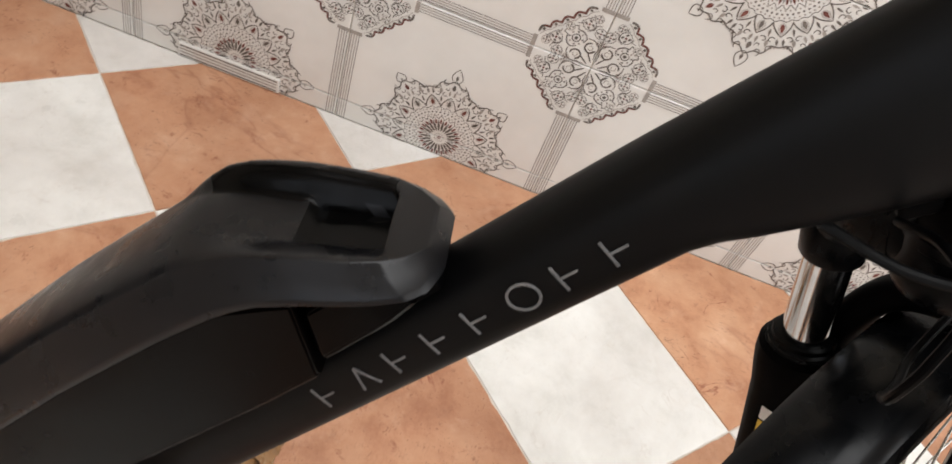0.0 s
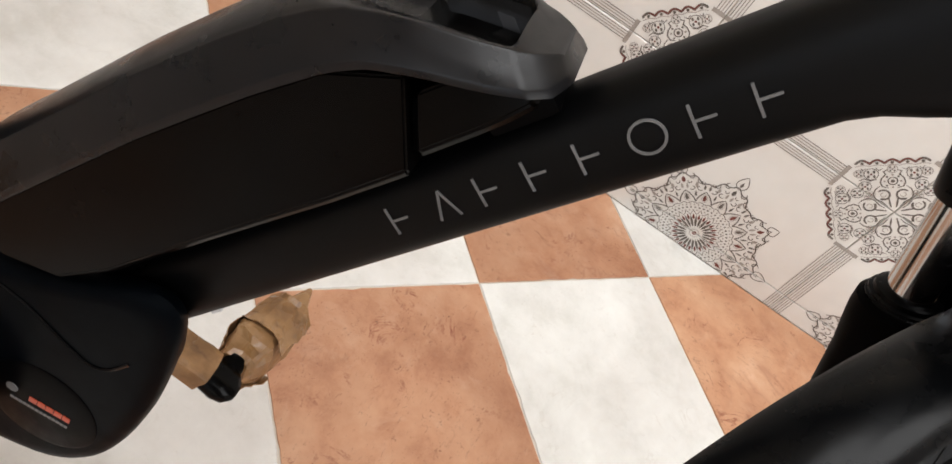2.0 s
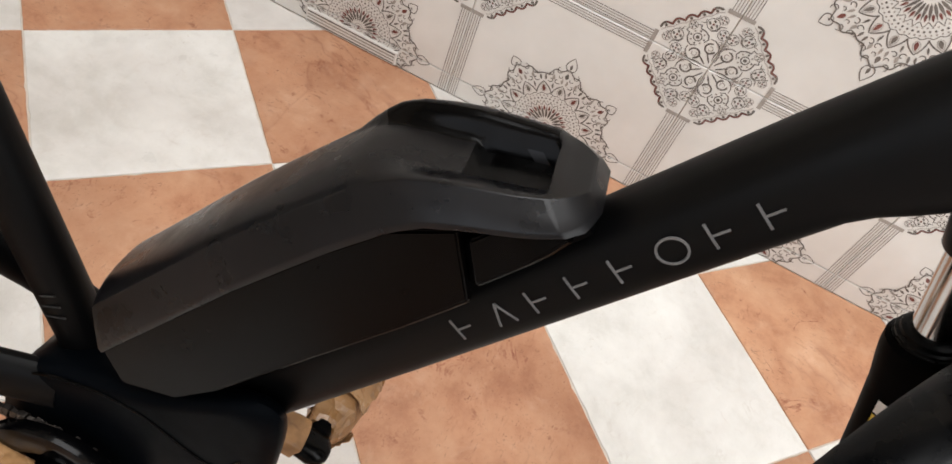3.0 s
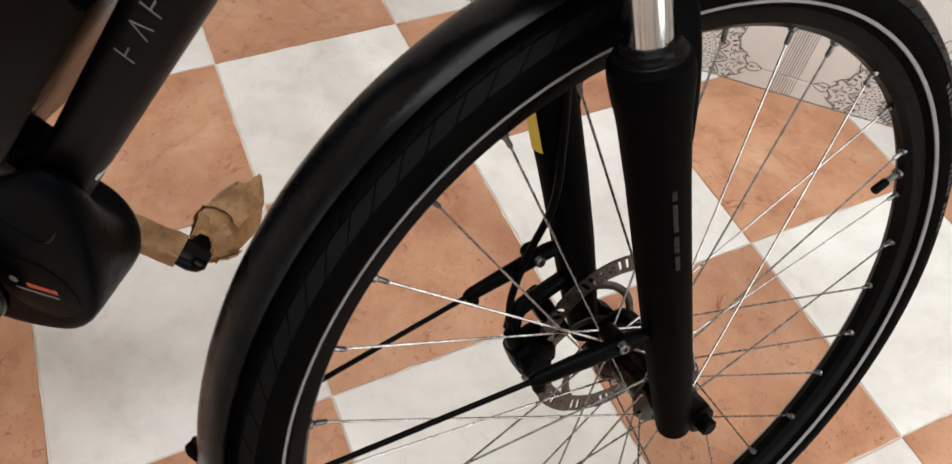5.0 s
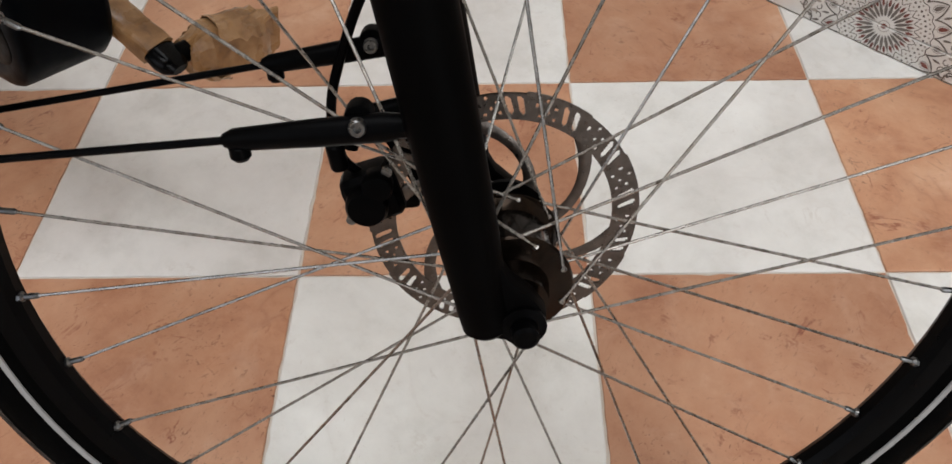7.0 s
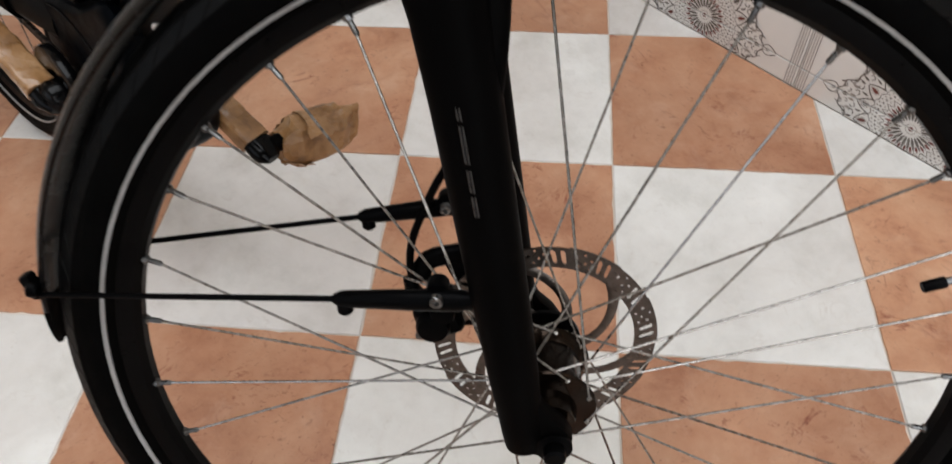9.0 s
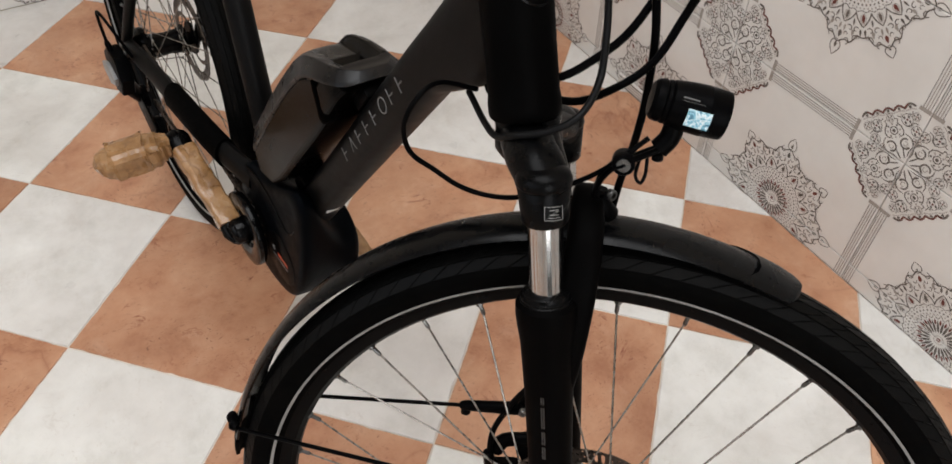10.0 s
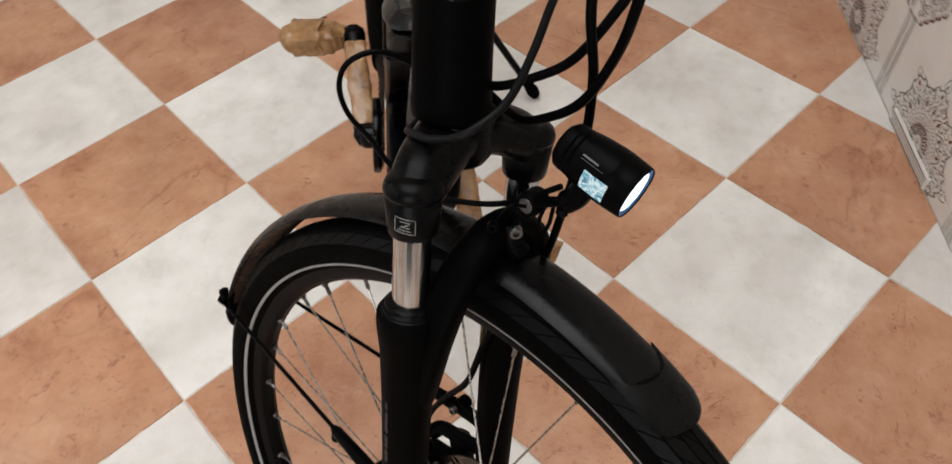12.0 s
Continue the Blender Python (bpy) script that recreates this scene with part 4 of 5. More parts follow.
# ---- motor, chainring, cranks, wrapped pedals ----
def closed_curve(pts, steps=4):
    """A smooth closed line through the points."""
    out = []
    n = len(pts)
    for k in range(n):
        p, q, r, w = (Vector(pts[(k + o) % n]) for o in (-1, 0, 1, 2))
        for s in range(steps):
            t = s / steps
            out.append(q + (r - p) * (t / 2) + (p * 2 - q * 5 + r * 4 - w) * (t * t / 2) + (q * 3 - p - r * 3 + w) * (t ** 3 / 2))
    return out


def motor_housing():
    # outlines (along, up) on the chain side, where it takes in the tube, and on the far side, where it is lower
    near = closed_curve([(-0.060, 0.035), (-0.040, 0.072), (0.0, 0.090), (0.050, 0.101), (0.090, 0.121), (0.114, 0.134), (0.132, 0.134), (0.1415, 0.118), (0.1425, 0.075), (0.1375, 0.018),
                         (0.125, -0.032), (0.107, -0.068), (0.072, -0.095), (0.0, -0.102), (-0.048, -0.072), (-0.066, -0.020)])
    far = closed_curve([(-0.060, 0.030), (-0.040, 0.050), (0.0, 0.058), (0.030, 0.053), (0.060, 0.042), (0.085, 0.034), (0.104, 0.022), (0.116, 0.005), (0.1195, -0.012), (0.119, -0.032),
                        (0.112, -0.056), (0.098, -0.078), (0.066, -0.098), (0.0, -0.102), (-0.048, -0.072), (-0.066, -0.020)])
    bm = B()
    rings = []
    # (across, share of the far outline, inset)
    for y, q, inset in ((-0.0408, 0.0, 0.0150), (-0.0404, 0.0, 0.0100), (-0.0390, 0.0, 0.0055), (-0.0365, 0.0, 0.0022), (-0.0330, 0.0, 0.0004), (-0.0240, 0.04, 0.0), (-0.0120, 0.20, 0.0), (0.0, 0.44, 0.0),
                        (0.014, 0.70, 0.0), (0.028, 0.90, 0.0), (0.040, 1.0, 0.0), (0.050, 1.0, 0.0010), (0.0565, 1.0, 0.0048), (0.0605, 1.0, 0.0110), (0.0620, 1.0, 0.0180)):
        k = 1 - inset / 0.092
        c = Vector((0.036, 0.012))
        rings.append([bm.verts.new((p.x, y, p.y)) for p in (c + (a.lerp(b, q) - c) * k for a, b in zip(near, far))])
    n = len(near)
    for a, b in zip(rings, rings[1:]):
        for k in range(n):
            bm.faces.new((a[k], a[(k + 1) % n], b[(k + 1) % n], b[k]))
    bm.faces.new(rings[0]), bm.faces.new(rings[-1][::-1])
    bmesh.ops.recalc_face_normals(bm, faces=bm.faces)
    return part("motor", bm, M_MOTOR, bike, "black rounded mid-drive motor housing", sharp=50)


motor = motor_housing()
bm = B()
lathe(bm, [(0.0385, 0.0), (0.0415, 0.0), (0.0415, 0.0012), (0.0385, 0.0022), (0.0, 0.0022)], 40, (0.070, -0.0400, -0.022), (0, -1, 0))
part("motor_badge", bm, M_PLASTIC, motor, "round black motor badge with orange and white bars")
for mat, x0, pitch, count, width, z, h in ((M_ORANGE, 0.0625, 0.0062, 5, 0.0054, -0.0185, 0.0052), (M_PRINT, 0.0495, 0.0031, 14, 0.0024, -0.0275, 0.0024)):
    for k in range(count):      # the marks on the badge, as rows of short bars
        bm = B()
        block(bm, (width, 0.0006, h), Matrix.Rotation(radians(3), 4, "Y") @ Matrix.Translation((x0 + pitch * (k + 0.5), -0.0425, z + 0.0036)))
        part("printed_bar", bm, mat, motor)
bm = B()
lathe(bm, [(0.0032, 0.0), (0.0044, 0.0), (0.0044, 0.0004), (0.0032, 0.0004)], 24, (0.049, -0.0422, -0.0155), (0, -1, 0))
part("printed_ring", bm, M_PRINT, motor)
bm = B()
sweep(bm, smooth_path([(-0.045, -0.0385, 0.064), (-0.020, -0.0402, 0.078), (0.010, -0.0407, 0.0835), (0.034, -0.0408, 0.0815), (0.0545, -0.0408, 0.0745), (0.0765, -0.0408, 0.0610), (0.095, -0.0408, 0.0520), (0.1045, -0.0408, 0.0535), (0.112, -0.0407, 0.0600), (0.120, -0.0404, 0.0720)], 6), 0.0013, 6)
part("housing_seam", bm, M_GLOSSY, motor)
bm = B()
block(bm, (0.0085, 0.016, 0.0030), Matrix.Translation(tube_at(-0.196, -0.0290, 0.001)) @ Matrix.Rotation(math.atan2(-0.823, 0.568), 4, "Y"))
part("sticker", bm, M_STICKER, main_tube, "small white sticker")

BB = Vector((-0.010, 0, -0.021))      # crank axle
bm = B()
prof = [(0.020, 0.0), (0.053, 0.0), (0.0560, 0.0015), (0.0570, 0.0040), (0.0570, 0.0090), (0.0560, 0.0118), (0.0530, 0.0130), (0.0460, 0.0134), (0.034, 0.0126), (0.029, 0.0108), (0.027, 0.0070), (0.020, 0.0065)]
lathe(bm, prof, 64, BB + Vector((0, -0.0495, 0)), (0, -1, 0))
chainring = part("chainring", bm, M_CHAINGUARD, bike, "glossy black chainring guard")
bm = B()
n = 22
for k in range(n):
    a = 2 * math.pi * (k + 0.5) / n
    block(bm, (0.008, 0.002, 0.004), Matrix.Translation(BB) @ Matrix.Rotation(-a, 4, "Y") @ Matrix.Translation((0.047, -0.0480, 0)), 0.0008, 1)
part("chainring_teeth", bm, M_ROTOR, chainring)
bm = B()
lathe(bm, [(0.0, 0.0), (0.020, 0.0), (0.0200, 0.0190), (0.0190, 0.0235), (0.0160, 0.0275), (0.0110, 0.0300), (0.0, 0.0310)], 32, BB + Vector((0, -0.0530, 0)), (0, -1, 0))
part("crank_boss", bm, M_CHAINGUARD, chainring)


def crank(sg):
    """sg -1: right, +1: left side; the left one points the other way."""
    end = Vector((-0.161, 0, 0.049)) if sg < 0 else Vector((0.147, 0, -0.085))
    bm = B()
    p0, p1 = BB + Vector((0, -0.0740 if sg < 0 else 0.067, 0)), Vector((end.x, -0.0900 if sg < 0 else 0.084, end.z))
    path = [p0 + (p1 - p0) * t for t in (-0.09, 0.0, 0.15, 0.5, 0.85, 1.0, 1.06, 1.10)]
    sweep(bm, path, [0.010, 0.0165, 0.0135, 0.0130, 0.0145, 0.0172, 0.0150, 0.0085], 16, (0.70, 1.1), (0, 1, 0))
    lathe(bm, [(0.0, 0.0), (0.011, 0.0), (0.011, 0.004), (0.0, 0.0045)], 20, p0 + Vector((0, sg * 0.0065, 0)), (0, sg, 0))
    arm = part("crank", bm, M_GLOSSY, bike, "crank arm wrapped in brown packing paper")
    bm = B()
    path = [p0 + (p1 - p0) * (0.09 + 0.83 * k / 13) for k in range(14)]
    rng = random.Random(5 + sg)
    sweep(bm, path, [0.0168 + rng.uniform(-0.0008, 0.0010) for _ in path], 20, (0.72, 1.02), (0, 1, 0), 4.5)
    crumple(bm, 0.0026, 48, 2.0 + sg)
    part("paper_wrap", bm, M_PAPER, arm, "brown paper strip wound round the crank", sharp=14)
    return end


def soft(a, b, x):
    t = min(1.0, max(0.0, (x - a) / (b - a)))
    return t * t * (3 - 2 * t)


def wrapped_pedal(end, sg, seed):
    bm = B()
    drop = 0.0 if sg < 0 else 0.007
    a, b = Vector((end.x, sg * 0.103, end.z - drop)), Vector((end.x + sg * 0.018, sg * 0.208, end.z - 0.020 if sg < 0 else end.z - 0.004 - drop))
    d, a_end = b - a, a.copy()
    path, rad, fl = [], [], []
    for k in range(15):
        t = k / 14
        path.append(a + d * t)
        body = min(1.0, 0.60 + 2.4 * t) if t < 0.2 else 1.0
        if sg < 0:
            tail = 1.0 if t < 0.70 else math.sqrt(max(0.04, 1 - ((t - 0.70) / 0.305) ** 2))
            fl.append((1.0, 0.80))
        else:
            # its paper ends pinched flat in a fold
            pinch = soft(0.62, 1.0, t)
            tail = 1.0
            fl.append((0.92 - 0.72 * pinch, 1.15 - 0.22 * pinch))
        rad.append(0.0245 * body * tail)
    sweep(bm, path, rad, 20, fl, (0, 0, 1), 4.2)
    crumple(bm, 0.0042, 44, seed)
    crumple(bm, 0.0020, 130, seed + 3)
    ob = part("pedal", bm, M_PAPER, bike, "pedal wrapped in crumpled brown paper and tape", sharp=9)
    # a loose lap of paper round the middle, its torn edges standing off
    rng = random.Random(seed)
    side = d.normalized()
    u = side.cross(Vector((0, 0, 1))).normalized()
    v = u.cross(side)
    for t0, t1, a0, a1 in ((0.30, 0.78, 20, 215), (0.02, 0.34, 150, 330)):
        bm = B()
        outer, inner = [], []
        for i in range(9):
            for layer, off in ((outer, 0.0036), (inner, 0.0028)):
                layer.append([])
            for j in range(11):
                tt = t0 + (t1 - t0) * i / 8 + (rng.uniform(-0.03, 0.03) if i in (0, 8) else 0)
                a = math.radians(a0 + (a1 - a0) * j / 10 + (rng.uniform(-9, 9) if j in (0, 10) else 0))
                stand = 0.0022 if j in (0, 10) or i in (0, 8) else rng.uniform(-0.0006, 0.0010)
                k = min(13, int(tt * 14))
                r, (fu, fv) = rad[k], fl[k]
                c, q = math.cos(a), math.sin(a)
                for layer, off in ((outer, 0.0036), (inner, 0.0028)):
                    x = math.copysign(abs(c) ** 0.67, c) * (r * fu + off + stand)
                    z = math.copysign(abs(q) ** 0.67, q) * (r * fv + off + stand)
                    layer[-1].append(bm.verts.new(a_end + d * tt + u * x + v * z))
        for i in range(8):
            for j in range(10):
                bm.faces.new((outer[i][j], outer[i + 1][j], outer[i + 1][j + 1], outer[i][j + 1]))
                bm.faces.new((inner[i][j], inner[i][j + 1], inner[i + 1][j + 1], inner[i + 1][j]))
        rim = [(i, 0) for i in range(9)] + [(8, j) for j in range(1, 11)] + [(i, 10) for i in range(7, -1, -1)] + [(0, j) for j in range(9, 0, -1)]
        for (i, j), (k, m) in zip(rim, rim[1:] + rim[:1]):
            bm.faces.new((outer[i][j], outer[k][m], inner[k][m], inner[i][j]))
        bmesh.ops.recalc_face_normals(bm, faces=bm.faces)
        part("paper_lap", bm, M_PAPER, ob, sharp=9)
    bm = B()
    lathe(bm, [(0.0075, 0.0), (0.0085, 0.002), (0.0085, 0.016), (0.0110, 0.018), (0.0110, 0.030)], 16, Vector((end.x, sg * 0.078, end.z)), (0, sg, 0))
    part("pedal_axle", bm, M_PLASTIC, ob, "black pedal axle end")


for sg, seed in ((-1, 1.3), (1, 8.1)):
    wrapped_pedal(crank(sg), sg, seed)

# ---- battery on the tube ----


def knots(pairs, s):
    """A value between (place, value) knots."""
    if s <= pairs[0][0]:
        return pairs[0][1]
    for (a, u), (b, v) in zip(pairs, pairs[1:]):
        if s <= b:
            return u + (v - u) * (s - a) / (b - a)
    return pairs[-1][1]


def battery():
    RIDGE = [(-0.245, 0.1150), (-0.11, 0.1110), (-0.05, 0.1058), (-0.022, 0.1022), (-0.006, 0.0988), (0.006, 0.0942), (0.018, 0.0868), (0.030, 0.0780), (0.060, 0.0505), (0.068, 0.0440), (0.074, 0.0390)]
    LINE = [(-0.245, 0.0920), (-0.115, 0.0895), (-0.045, 0.0845), (-0.010, 0.0800), (0.007, 0.0745), (0.027, 0.0620), (0.059, 0.0370), (0.066, 0.0325), (0.074, 0.0310)]
    YR = [(0.030, 0.0340), (0.046, 0.0330), (0.058, 0.0298), (0.066, 0.0246), (0.071, 0.0192), (0.074, 0.0150)]
    YB = [(0.030, 0.0445), (0.046, 0.0428), (0.058, 0.0386), (0.066, 0.0318), (0.071, 0.0248), (0.074, 0.0185)]
    stations = [-0.245, -0.242, -0.235, -0.20, -0.16, -0.12, -0.08, -0.05, -0.035, -0.022, -0.014, -0.006, 0.000, 0.006, 0.012, 0.018, 0.0220, 0.0232, 0.0287, 0.035, 0.042, 0.048, 0.0540, 0.0552, 0.0565, 0.0580, 0.0595, 0.0610, 0.0635, 0.066, 0.0685, 0.071, 0.0727, 0.074]
    cols = [-1, -0.93, -0.85, -0.75, -0.62, -0.5, -0.42, -0.385, -0.2, 0, 0.2, 0.385, 0.42, 0.48, 0.53, 0.58, 0.63, 0.68, 0.74, 0.82, 0.9, 0.96, 1]

    def top(s, t):
        e = knots(RIDGE, s)
        m = soft(-0.020, 0.022, s) * (1 - soft(0.0560, 0.0605, s))
        h = e + (1 - m) * 0.0065 * (1 - abs(t) ** 3) * (1 - soft(0.055, 0.066, s))
        # a dish that opens towards the right and has a raised rim on the left
        h -= m * 0.0088 * soft(-1.0, -0.35, t) * (1 - soft(0.44, 0.66, t))
        m = soft(-0.045, 0.004, s) * (1 - 0.5 * soft(0.008, 0.054, s)) * (1 - soft(0.0555, 0.0605, s))
        h += m * 0.0085 * soft(0.46, 0.76, t) * (1 - soft(0.84, 1.04, t) * 0.75)
        if 0.0230 < s < 0.0546 and abs(t) < 0.44:
            h -= 0.0065
        return h

    def tail(s, h):
        """The tail end leans."""
        return s - soft(-0.20, -0.245, s) * min(0.020, max(-0.02, (0.098 - h) * 0.55))

    bm = B()
    rows = []
    for s in stations:
        yr, yb, e, l = knots(YR, s), knots(YB, s), knots(RIDGE, s), knots(LINE, s)
        near = [(-yb + 0.0006, l - 0.0035), (-yb, l), (-yb + (yb - yr) * 0.04, l + 0.0012), (-yb + (yb - yr) * 0.45, l + (e - l) * 0.5), (-yr - (yb - yr) * 0.05, e - 0.0010), (-yr - (yb - yr) * 0.015, e - 0.0003)]
        over = [(t * yr * (0.985 if abs(t) == 1 else 1), top(s, t)) for t in cols]
        far = [(-y, h) for y, h in near[::-1]]
        lift = 0.001 if s in (stations[0], stations[-1]) else 0.0
        tip = min(s, 0.058) + max(0.0, s - 0.058) * 0.80
        rows.append([bm.verts.new(tube_at(tail(tip, h), h - lift * (h - l) / 0.02, y)) for y, h in near + over + far])
    for a, b in zip(rows, rows[1:]):
        for k in range(len(a) - 1):
            bm.faces.new((a[k], a[k + 1], b[k + 1], b[k]))
        bm.faces.new((a[-1], a[0], b[0], b[-1]))
    bm.faces.new(rows[0]), bm.faces.new(rows[-1][::-1])
    bmesh.ops.recalc_face_normals(bm, faces=bm.faces)
    for f in bm.faces:
        c = f.calc_center_median()
        s = (c - O2).dot(D2)
        if 0.0225 < s < 0.0550 and abs(c.y) < 0.0145 and (c - O2).dot(N2) > 0.035 and c.y > -0.02:
            f.material_index = 1
        if -0.012 < s < 0.0575 and 0.0150 < c.y < 0.0262 and (c - O2).dot(N2) > 0.035:      # inner wall of the grip
            f.material_index = 1
    ob = part("battery", bm, [M_BATTERY, M_GLOSSY], bike, "charcoal plastic battery pack with sunk grip", sharp=46)

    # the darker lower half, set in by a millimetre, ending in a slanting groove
    def cut(h):
        return 0.0 + 0.58 * (h - 0.030)

    def shell(name, places, ys, foot, mat, label, begin=None, end=None):
        bm = B()
        rows = []
        for s in places:
            y, h = ys(s), knots(LINE, s) - 0.0030
            if end and s == places[-1]:
                h = 0.0625
            if begin and s == places[0]:
                h = 0.0540
            f = foot(s)
            pts = [(-y + 0.004, f), (-y, f + 0.004), (-y, h), (y, h), (y, f + 0.004), (y - 0.004, f)]
            ring_ = []
            for yy, hh in pts:
                q = tail(s, hh)
                if begin and s == places[0]:
                    q = begin(hh)
                if end and s == places[-1]:
                    q = end(hh)
                ring_.append(bm.verts.new(tube_at(q, hh, yy)))
            rows.append(ring_)
        for a, b in zip(rows, rows[1:]):
            for k in range(6):
                bm.faces.new((a[k], a[(k + 1) % 6], b[(k + 1) % 6], b[k]))
        bm.faces.new(rows[0]), bm.faces.new(rows[-1][::-1])
        bmesh.ops.recalc_face_normals(bm, faces=bm.faces)
        bmesh.ops.bevel(bm, geom=[e for e in bm.edges if e.calc_face_angle(0) > 0.5], offset=0.0012, segments=2, affect="EDGES")
        return part(name, bm, mat, ob, label, sharp=40)

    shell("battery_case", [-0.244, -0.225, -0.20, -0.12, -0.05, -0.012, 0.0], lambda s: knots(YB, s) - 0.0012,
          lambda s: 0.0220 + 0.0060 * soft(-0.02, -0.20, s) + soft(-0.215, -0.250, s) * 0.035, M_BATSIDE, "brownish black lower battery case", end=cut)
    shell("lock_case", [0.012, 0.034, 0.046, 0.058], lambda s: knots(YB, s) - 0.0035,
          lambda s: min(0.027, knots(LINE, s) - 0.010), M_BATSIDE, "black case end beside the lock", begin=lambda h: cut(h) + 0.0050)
    # dock the pack sits on, and the dark inside of the groove
    slope = Matrix.Rotation(math.atan2(-0.823, 0.568), 4, "Y")
    bm = B()
    block(bm, (0.030, 0.036, 0.0190), Matrix.Translation(tube_at(-0.228, 0.0245, 0.004)) @ slope, 0.003, 2)
    part("battery_dock", bm, M_PLASTIC, ob, "black plastic battery dock")
    bm = B()
    block(bm, (0.034, 0.036, 0.0155), Matrix.Translation(tube_at(0.042, 0.0230, 0.004)) @ slope, 0.003, 2)
    part("battery_dock", bm, M_PLASTIC, ob, "black plastic battery dock")
    bm = B()
    block(bm, (0.030, 0.068, 0.022), Matrix.Translation(tube_at(0.012, 0.040)) @ slope, 0.003, 2)
    part("lock_housing", bm, M_PLASTIC, ob, "black lock housing")


battery()

# ---- kickstand ----
bm = B()
foot = BIKE.inverted() @ Vector((-0.715, -0.367, 0.010))
top = Vector((-0.395, 0.066, 0.030))
d = foot - top
sweep(bm, [top, top + d * 0.3, top + d * 0.9], [0.008, 0.0075, 0.0075], 12)
block(bm, (0.05, 0.016, 0.03), Matrix.Translation(top), 0.004)
stand = part("kickstand", bm, M_FRAME, bike, "black rear kickstand with rubber foot")
bm = B()
sweep(bm, [top + d * 0.86, top + d * 0.90, top + d * 0.96, foot], [0.009, 0.011, 0.014, 0.010], 14)
part("rubber_foot", bm, M_RUBBER, stand)

# ---- fork ----


def leg_x(z):
    return -0.0180 - 0.1368 * z


LEG_Y = {-1: -0.0626, 1: 0.0550}     # the two legs beside the wheel
AXIS = Vector((-0.1355, 0, 0.9908))      # steering axis in the wheel's axes


def steer(z):
    return Vector((-0.0345 - 0.1407 * z, -0.004, z))


for sg in (-1, 1):
    y = LEG_Y[sg]
    bm = B()
    prof = [(0.030, 0.0150), (0.06, 0.0164), (0.12, 0.0177), (0.19, 0.0187), (0.25, 0.0196), (0.295, 0.0212), (0.312, 0.0232), (0.322, 0.0240), (0.330, 0.0236), (0.333, 0.021)]
    # the left leg bows out round the brake disc
    path = [Vector((leg_x(z), y + (0.011 * max(0.0, 1 - z / 0.15) if sg > 0 else 0), z)) for z, r in prof]
    low = [Vector((leg_x(-0.004), path[0].y, -0.0050)), Vector((leg_x(0.0), path[0].y, -0.0010)), Vector((leg_x(0.012), path[0].y, 0.012))]
    sweep(bm, low + path, [0.0100, 0.0136, 0.0146] + [r for z, r in prof], 24, (1.0, 0.98), (0, 1, 0))
    # drop-out web reaching forward to the axle
    web = [(-0.026, 0.082), (-0.014, 0.050), (-0.004, 0.030), (0.008, 0.018), (0.0140, 0.008), (0.0135, -0.004), (0.007, -0.0095), (-0.004, -0.0090), (-0.016, -0.0060), (-0.024, 0.004)]
    prism(bm, web, path[0].y - 0.008, path[0].y + 0.008, 0.003, 2)
    leg = part("fork_leg", bm, M_PAINT_DULL, bike, "matt black lower fork leg", FRONT)
    bm = B()
    lathe(bm, [(0.0170, 0.0), (0.0203, 0.0005), (0.0205, 0.0030), (0.0196, 0.0036), (0.0196, 0.0052), (0.0178, 0.0060), (0.0174, 0.0085), (0.0160, 0.0095), (0.0142, 0.0100)], 28, (leg_x(0.331), y, 0.331), AXIS)
    part("dust_seal", bm, M_CROWN, leg)
    bm = B()
    lathe(bm, [(0.0130, 0.0), (0.0130, 0.078)], 28, (leg_x(0.328), y, 0.328), AXIS)
    part("stanchion", bm, M_CHROME, bike, "polished chrome fork stanchion", FRONT)
    if sg < 0:
        # upright line of lettering, unreadable, as bars
        for z0, z1 in ((0.253, 0.246), (0.243, 0.222), (0.218, 0.205), (0.202, 0.190)):
            for a0 in (-101, -96):
                bm = B()
                a = radians(a0)
                sweep(bm, [(leg_x(z) + 0.0188 * math.cos(a), y + 0.0188 * math.sin(a), z) for z in (z0, z1)], 0.0007, 5)
                part("printed_bar", bm, M_DIMPRINT, leg)
    else:
        for mat, z0, z1 in ((M_YELLOW, 0.276, 0.218), (M_STICKER, 0.288, 0.2775)):
            bm = B()
            rows = []
            for k in range(7):
                a = math.radians(-184 + 32 * k / 6)
                rows.append([bm.verts.new((leg_x(z) + 0.0214 * math.cos(a), y + 0.0211 * math.sin(a), z)) for z in (z0, z1)])
            for a, b in zip(rows, rows[1:]):
                bm.faces.new((a[0], b[0], b[1], a[1]))
            part("sticker", bm, mat, leg, "yellow and white warning sticker")

bm = B()
# arched beam between the two sleeves, and the neck under the head tube
beam = [Vector((leg_x(0.424), LEG_Y[-1], 0.426)), Vector((-0.083, -0.045, 0.432)), Vector((-0.091, -0.025, 0.438)), Vector((-0.0955, -0.004, 0.440)),
        Vector((-0.091, 0.018, 0.438)), Vector((-0.083, 0.038, 0.432)), Vector((leg_x(0.424), LEG_Y[1], 0.426))]
path = smooth_path(beam, 5)
wide = [1 - min(1.0, abs(q.y + 0.004) / 0.059) for q in path]
sweep(bm, path, 1.0, 24, [(0.0185 + 0.0045 * q, 0.0118 + 0.0022 * q) for q in wide], (0, 0, 1), 3.0)
lathe(bm, [(0.0215, -0.016), (0.0258, -0.009), (0.0256, -0.003), (0.0248, 0.004), (0.0246, 0.010), (0.0252, 0.0105), (0.0252, 0.0155)], 36, steer(0.437), AXIS)
